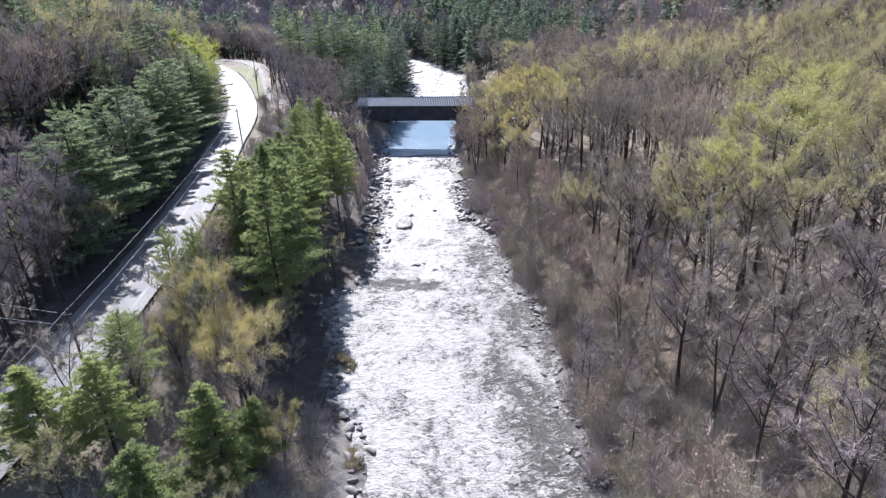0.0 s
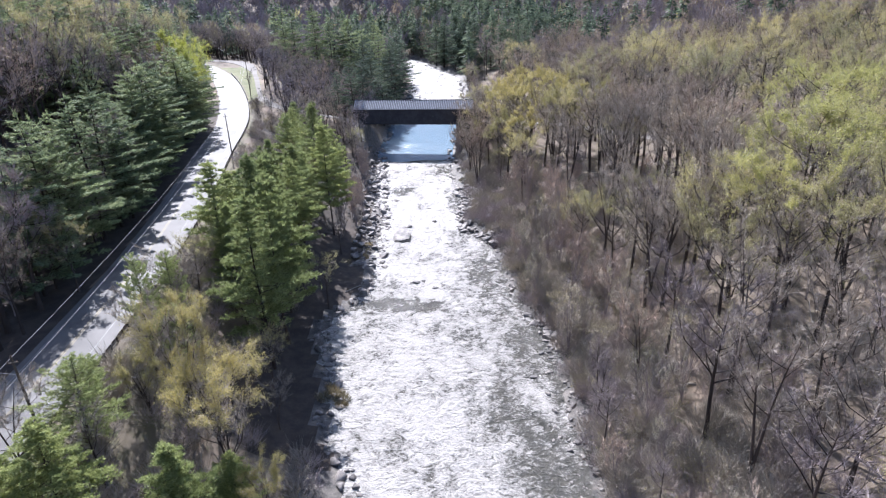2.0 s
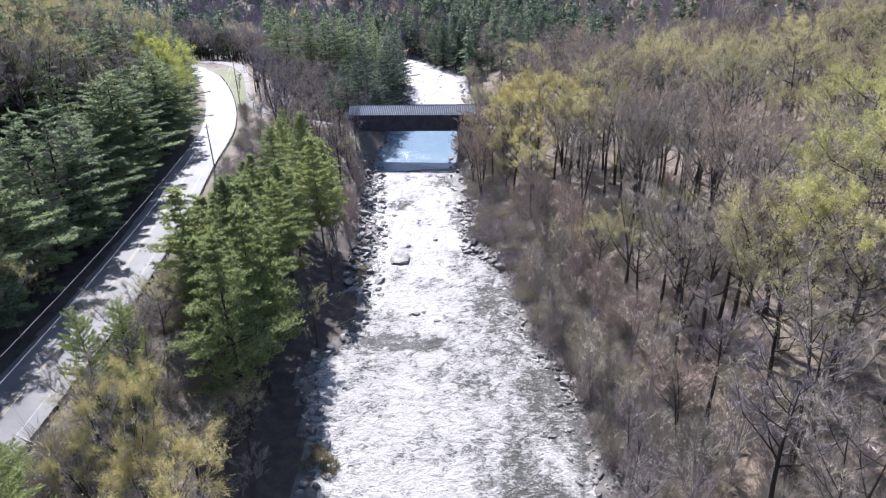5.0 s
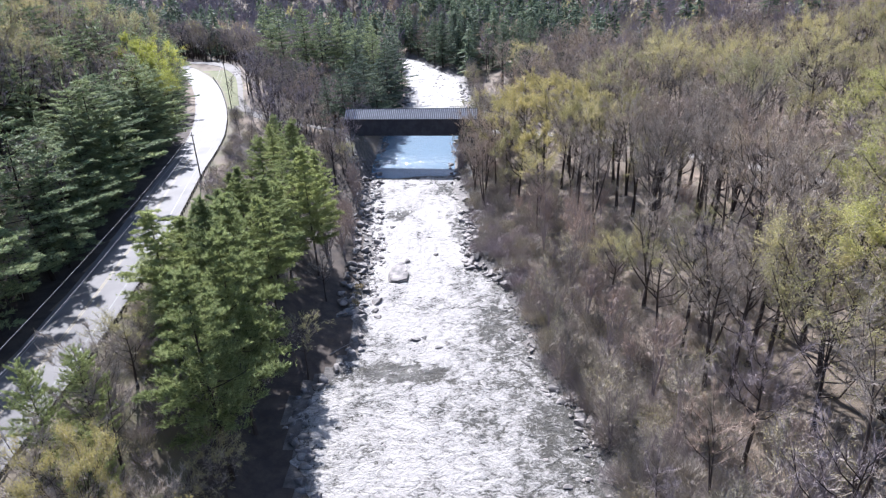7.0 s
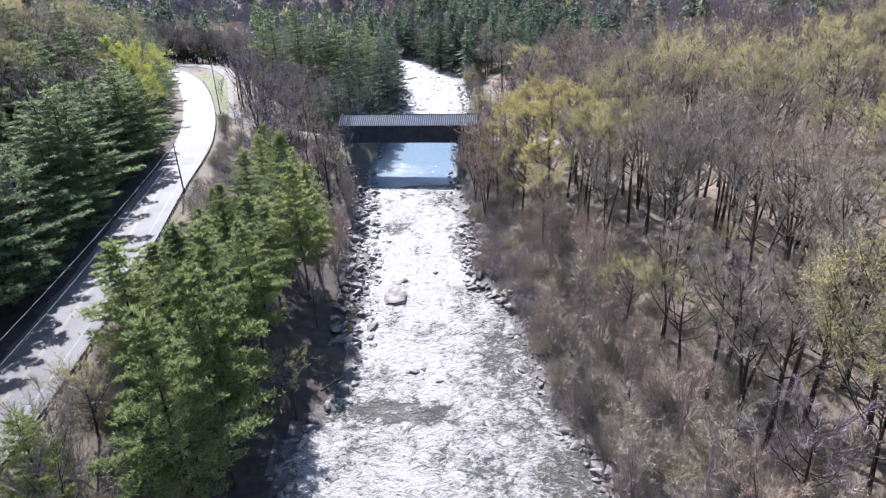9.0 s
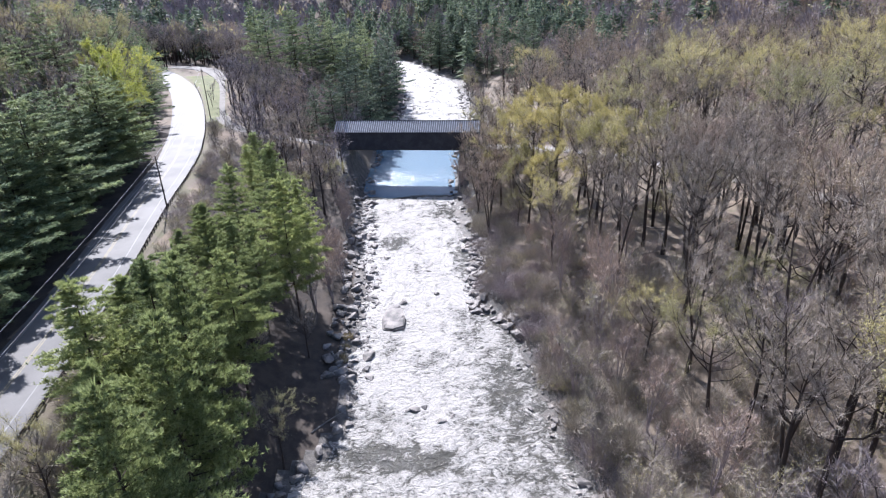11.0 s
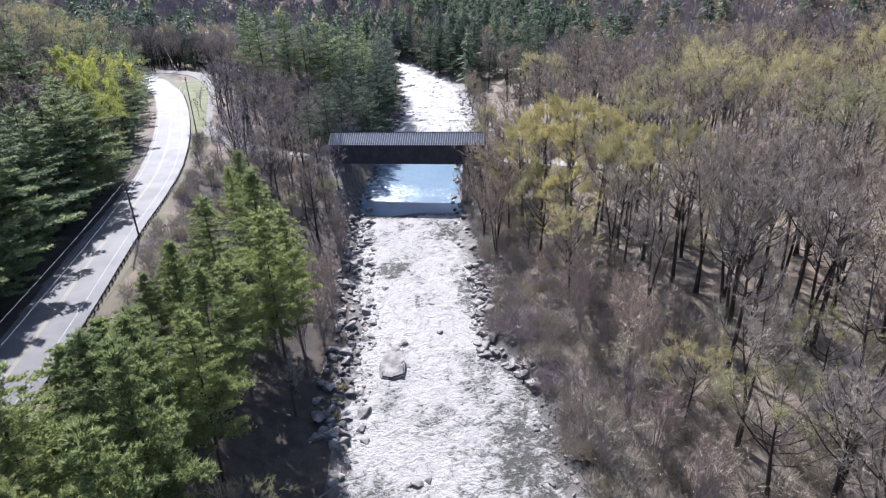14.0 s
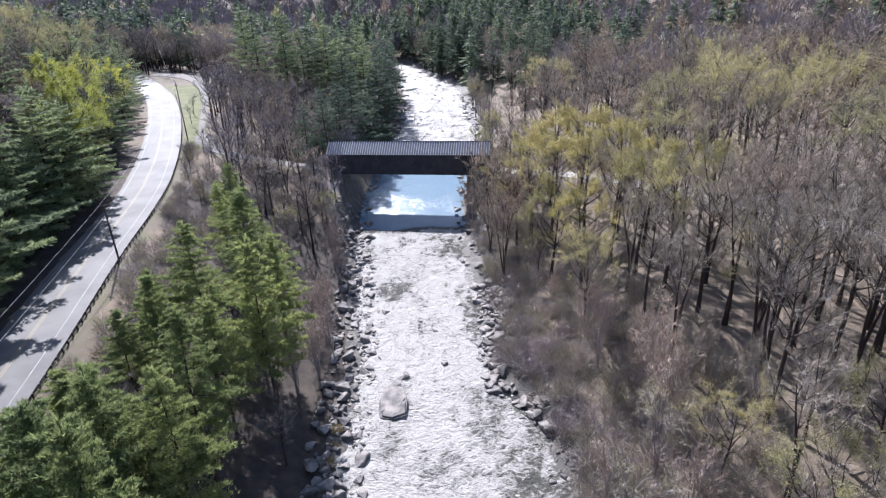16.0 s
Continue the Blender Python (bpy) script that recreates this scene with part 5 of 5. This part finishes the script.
scatter(-75, -14, 300, 430, 9.5, 260, lambda x, y: FIRS if rng.random() < 0.5 else DARK, (20, 34))
scatter(-72, -22, 258, 310, 5.5, 200, lambda x, y: DARK if rng.random() < 0.4 else BARE, (16, 22))
scatter(22, 70, 300, 430, 9, 120, lambda x, y: FIRS if rng.random() < 0.35 else DARK if rng.random() < 0.5 else BARE, (20, 30))
scatter(-160, -60, 382, 460, 5.5, 320, lambda x, y: DARK if rng.random() < 0.7 else BARE, (16, 23))
for _ in range(90):  # the woods go on downstream
    x, y = rng.choice([rng.uniform(26, 90), rng.uniform(-95, -62), rng.uniform(-40, -22)], p=[0.6, 0.25, 0.15]), rng.uniform(-90, 46)
    if free(x, y, 5):
        plant((BARE, REDDISH, DARK, OLIVE)[int(rng.integers(4))], x, y, tall=rng.uniform(12, 20))

# the trees that stand nearest the river's middle reach are things of their own; the others join the woods
named = {}
woods = {(side, k): Joined() for side in ("left", "right") for k in range(5)}
for kind, m, label, x, y in sorted(stand, key=lambda s: math.hypot(s[3], s[4] - 120)):
    name, text, category, group, (trunk, crown), h, coarse = kind
    named[name] = named.get(name, 0) + 1
    if named[name] <= 280:
        root = tagged(new(name), label or text, category, group)
        root.matrix_basis = m
        part("trunk", trunk, root)
        part("crown", crown, root)
    else:
        for me in coarse:
            woods["left" if x < 0 else "right", named[name] % 5].add(me, m)
for k in range(5):
    woods["left", k].link("hillside_woods", "mixed hemlock and bare hardwoods behind the road", "woods")
    woods["right", k].link("terrace_woods", "bare and budding hardwoods on the wide terrace", "woods")


# ---- far woods ----
def far_conifer(h, r):
    b = Build()
    b.tube([(0, 0, 0), (0, 0, h * 0.9)], [0.25, 0.06], 4, 1)
    n = 300
    f = rng.uniform(0.1, 1, n)
    a = rng.uniform(0, 2 * np.pi, n)
    reach = (r * (1 - f) ** 0.62 * (0.75 + 0.35 * np.sin(f * 23 + 3 * np.sin(a))) + 0.4) * rng.uniform(0.6, 1.25, n)
    p = np.stack([np.cos(a) * 0.3 * reach, np.sin(a) * 0.3 * reach, f * h + 0.12 * reach], 1)
    q = np.stack([np.cos(a) * reach, np.sin(a) * reach, f * h + rng.normal(0.0, 0.5, n)], 1)
    b.slivers(p, q, rng.uniform(0.7, 1.4, n), flat=1.5)
    return b


def far_bare(h, r, leaf):
    b = Build()
    b.tube([(0, 0, 0), (0, 0, h * 0.8)], [0.22, 0.05], 4, 1)
    n = 180
    u = rng.normal(size=(n, 3))
    u /= np.linalg.norm(u, axis=1)[:, None]
    c = np.array([0, 0, h * 0.66]) + u * [r, r, h * 0.34] * rng.uniform(0.3, 1, (n, 1)) ** 0.5
    w = u * [1, 1, 0.6] + [0, 0, 0.9] + rng.normal(0, 0.4, (n, 3))
    b.slivers(c - w * 0.9, c + w * 0.9, rng.uniform(0.2, 0.42, n))
    if leaf:
        b.leaves(c[:leaf] + rng.normal(0, 0.4, (leaf, 3)), rng.uniform(0.3, 0.6, leaf), 2)
    return b


FAR = []
# most bare far crowns carry the haze-tinted twigs
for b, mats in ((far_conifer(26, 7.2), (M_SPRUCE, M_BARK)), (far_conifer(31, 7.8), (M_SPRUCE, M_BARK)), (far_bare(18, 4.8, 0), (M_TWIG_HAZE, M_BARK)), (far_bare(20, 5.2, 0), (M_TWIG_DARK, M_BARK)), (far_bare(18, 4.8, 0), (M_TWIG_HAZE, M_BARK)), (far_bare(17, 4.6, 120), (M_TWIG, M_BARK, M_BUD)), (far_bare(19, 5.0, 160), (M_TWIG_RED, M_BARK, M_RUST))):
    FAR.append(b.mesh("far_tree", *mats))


def far_wood(name, label, count, place, conifers, seed):
    """Distant trees of one hillside in one mesh."""
    r = np.random.default_rng(seed)
    wood = Joined()
    for _ in range(count):
        x, y = place(r)
        xl, xr, _ = edges(y)
        if (y < 600 and xl - 5 < x < xr + 5) or np.min(np.hypot(ROAD_MID[:, 0] - x, ROAD_MID[:, 1] - y)) < 8 or line_gap(x, y, LOT_LINE) < 6 or abs(x) > 0.8 * y + 40:
            continue
        s = r.uniform(0.85, 1.4)
        me = FAR[int(r.integers(2)) if r.random() < conifers(x, y) else 2 + int(r.integers(5))]
        wood.add(me, pose(x, y, height(x, y) - 0.2, 0, 0, r.uniform(0, 360)) @ Matrix.Diagonal((s, s, s, 1)))
    return wood.link(name, label, "woods")


def ridge_tree(h, r, n, mats):
    """A very distant crown: broad sprays only."""
    b = Build()
    u = rng.normal(size=(n, 3))
    u /= np.linalg.norm(u, axis=1)[:, None]
    c = np.array([0, 0, h * 0.62]) + u * [r, r, h * 0.36] * rng.uniform(0.4, 1, (n, 1))
    w = u * [1.2, 1.2, 0.6] + [0, 0, 1.5] + rng.normal(0, 0.5, (n, 3))
    b.slivers(c - w, c + w, rng.uniform(0.7, 1.5, n))
    return b.mesh("ridge_tree", *mats)


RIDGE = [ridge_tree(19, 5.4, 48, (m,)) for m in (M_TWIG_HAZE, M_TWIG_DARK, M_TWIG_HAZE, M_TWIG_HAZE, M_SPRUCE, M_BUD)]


def ridge_wood(name, label, count, place, seed):
    r = np.random.default_rng(seed)
    wood = Joined()
    for _ in range(count):
        x, y = place(r)
        xl, xr, _ = edges(y)
        if (y < 600 and xl - 5 < x < xr + 5) or np.min(np.hypot(ROAD_MID[:, 0] - x, ROAD_MID[:, 1] - y)) < 8 or abs(x) > 0.85 * y + 60:
            continue
        s = r.uniform(0.8, 1.35)
        me = RIDGE[int(r.choice(6, p=[0.27, 0.22, 0.22, 0.12, 0.12, 0.05]))]
        wood.add(me, pose(x, y, height(x, y) - 0.2, 0, 0, r.uniform(0, 360)) @ Matrix.Diagonal((s, s, s, 1)))
    return wood.link(name, label, "woods")


far_wood("far_woods", "grey leafless woods on the far right hillside", 1300, lambda r: (r.uniform(60, 330), r.uniform(330, 560)) if r.random() < 0.6 else (r.uniform(145, 300), r.uniform(120, 335)), lambda x, y: 0.05 + 0.5 * (x < 110 and y > 380), 31)
far_wood("far_woods", "mixed hemlock and bare woods on the left hillside", 1150, lambda r: (r.uniform(-330, -135), r.uniform(130, 560)), lambda x, y: 0.15, 32)
far_wood("far_woods", "dark hemlock woods where the valley closes upstream", 700, lambda r: (r.uniform(-200, 160), 415 + 260 * r.random()), lambda x, y: 0.5 if -60 < x < 60 else 0.12, 33)
ridge_wood("ridge_woods", "grey leafless woods covering the distant ridges", 8500, lambda r: (r.uniform(-900, 900), 560 + 760 * r.random() ** 1.1), 34)
ridge_wood("ridge_woods", "haze-paled lilac woods where the valley bends out of sight", 3500, lambda r: (r.uniform(-620, 320), 560 + 560 * r.random()), 36)
ridge_wood("ridge_woods", "grey leafless woods on the valley's outer slopes", 2200, lambda r: (r.choice([-1, 1]) * r.uniform(290, 620), r.uniform(200, 600)), 35)


# ---- brush, fallen wood ----
def shrub_mesh(h, r, n, leaf, mats):
    b = Build()
    a, s = rng.uniform(0, 2 * np.pi, n), rng.uniform(0, 1, n) ** 0.6
    p = np.stack([np.cos(a) * s * r * 0.45, np.sin(a) * s * r * 0.45, rng.uniform(-0.1, 0.45, n) * h], 1)
    w = np.stack([np.cos(a) * s * 0.7, np.sin(a) * s * 0.7, rng.uniform(0.35, 1.0, n)], 1) + rng.normal(0, 0.22, (n, 3))
    q = p + w * h * rng.uniform(0.3, 0.6, (n, 1))
    b.slivers(p, q, rng.uniform(0.03, 0.06, n))
    if leaf:
        k = rng.integers(n, size=leaf)
        b.leaves(p[k] + (q - p)[k] * rng.uniform(0.4, 1, (leaf, 1)), rng.uniform(0.05, 0.12, leaf), 1)
    return b.mesh("shrub", *mats)


SHRUBS = [shrub_mesh(h, r, n, 0, (m,)) for h, r, n, m in ((3.4, 3.0, 280, M_TWIG_DARK), (2.6, 2.6, 220, M_BRUSH), (4.6, 3.0, 280, M_BRUSH))] + [shrub_mesh(3.0, 2.8, 260, 0, (M_TWIG,)), shrub_mesh(3.2, 2.6, 240, 140, (M_BRUSH, M_BUD))]
SHRUB_LABELS = ["tangled leafless grey brush on the forest floor"] * 3 + ["tangled grey-brown leafless brush", "brush with first olive buds"]


thicket = Joined()
shrub_count = [0]


def shrub(x, y, k=None):
    k = int(rng.integers(len(SHRUBS))) if k is None else k
    s = rng.uniform(0.7, 1.25)
    m = pose(x, y, height(x, y), 0, 0, rng.uniform(0, 360)) @ Matrix.Diagonal((s, s, s * rng.uniform(0.8, 1.2), 1))
    if 60 < y < 150 and shrub_count[0] < 260:
        shrub_count[0] += 1
        tagged(new("shrub", SHRUBS[k]), SHRUB_LABELS[k], "shrub", "riverbank brush").matrix_basis = m
    else:
        thicket.add(SHRUBS[k], m)


for _ in range(1800):
    y = 40 + 240 * rng.random() ** 1.4
    xl, xr, _w = edges(y)
    x = xr + 3 + rng.exponential(18) if rng.random() < 0.6 else xl - 4 - rng.random() * (24 + 8 * (y > 170))
    if x > 0 or abs(float(road_gap(np.array([x]), np.array([y]))[0])) > 8:
        if x < 0 and 74 < y < 215 and x > xl - 17:
            continue
        if line_gap(x, y, RIGHT_LINE) > 4 and line_gap(x, y, DRIVE_LINE) > 4 and not (-33 < x < 18 and 238 < y < 258):
            shrub(x, y)
for _ in range(170):
    y = rng.uniform(60, 250)
    i = int(np.argmin(np.abs(RAIL_LINE[:, 1] - y)))
    shrub(RAIL_LINE[i, 0] + 1.8 + rng.exponential(4), y)
for _ in range(90):
    y = rng.uniform(56, 140)
    shrub(edges(y)[1] + rng.uniform(0.6, 5), y)
for _ in range(520):  # the grey belt between the water and the terrace
    y = 52 + 150 * rng.random() ** 1.2
    shrub(edges(y)[1] + 2.0 + 24 * rng.random() ** 1.1, y, int(rng.choice(5, p=[0.3, 0.27, 0.25, 0.1, 0.08])))
thicket.link("thicket", "tangled leafless brush covering both banks", "brush")


def fallen_log(x, y, length, turn, thick=0.16):
    b = Build()
    t = np.linspace(0, 1, 6)
    pts = np.stack([t * length, 0.2 * np.sin(t * 4), 0.08 * length * t ** 2], 1)
    b.tube(pts, np.interp(t, [0, 1], [thick, thick * 0.35]), 7, cap=True)
    for u in (0.45, 0.62, 0.8):
        p = np.array([u * length, 0.2 * math.sin(u * 4), 0.08 * length * u * u])
        b.tube([p, p + rng.normal(0, 0.5, 3) + [0.6, 0, 0.4]], [thick * 0.35, 0.015], 4)
    ob = tagged(new("fallen_log", b.mesh("fallen_log", M_DEAD, smooth=True)), "bleached fallen log lying on the ground", "log", "fallen logs")
    tilt = math.degrees(math.atan2(height(x + length * 0.5 * math.cos(radians(turn)), y + length * 0.5 * math.sin(radians(turn))) - height(x, y), length * 0.5))
    ob.matrix_basis = pose(x, y, height(x, y) + thick * 0.7, 0, -tilt, turn)


fallen_log(-20.5, 124, 7, 50, 0.14)
fallen_log(-19, 108, 5, 20, 0.12)
for _ in range(46):
    x, y = rng.uniform(28, 80), rng.uniform(60, 200)
    fallen_log(x, y, rng.uniform(4, 10), rng.uniform(0, 360), rng.uniform(0.09, 0.2))
fallen_log(-18, 90, 5, 100, 0.12)
fallen_log(-88.5, 250, 3.2, 60, 0.14)


# ---- straw grass on the left shore ----
def straw_clump(r, h, n):
    b = Build()
    a, q = rng.uniform(0, 2 * np.pi, n), np.sqrt(rng.random(n)) * r
    base = np.stack([np.cos(a) * q, np.sin(a) * q, 0.45 * h * (1 - (q / r) ** 2)], 1)
    way = np.stack([np.cos(a) * 0.5, np.sin(a) * 0.5, np.ones(n)], 1) + rng.normal(0, 0.35, (n, 3))
    b.slivers(base - [0, 0, 0.2], base + way * h * rng.uniform(0.4, 0.8, (n, 1)), rng.uniform(0.05, 0.11, n))
    return b.mesh("straw_grass", M_STRAW)


STRAW = [straw_clump(1.3, 1.0, 420), straw_clump(0.9, 0.8, 260)]
for x, y, k in ((-17.8, 89.5, 0), (-16.6, 88.0, 0), (-18.9, 91.2, 1), (-16.4, 86.4, 1), (-19.6, 88.6, 0), (-17.5, 141, 1), (-18.6, 143.5, 0), (-18.2, 147, 1), (-17.9, 150.5, 1), (-13.5, 66, 1), (-12.9, 63.5, 0)):
    tuft = tagged(new("grass_clump", STRAW[k]), "tan clump of dry grass at the water's edge", "grass", "dry grass clumps")
    tuft.matrix_basis = pose(x, y, max(height(x, y), edges(y)[2]) - 0.05, 0, 0, rng.uniform(0, 360))
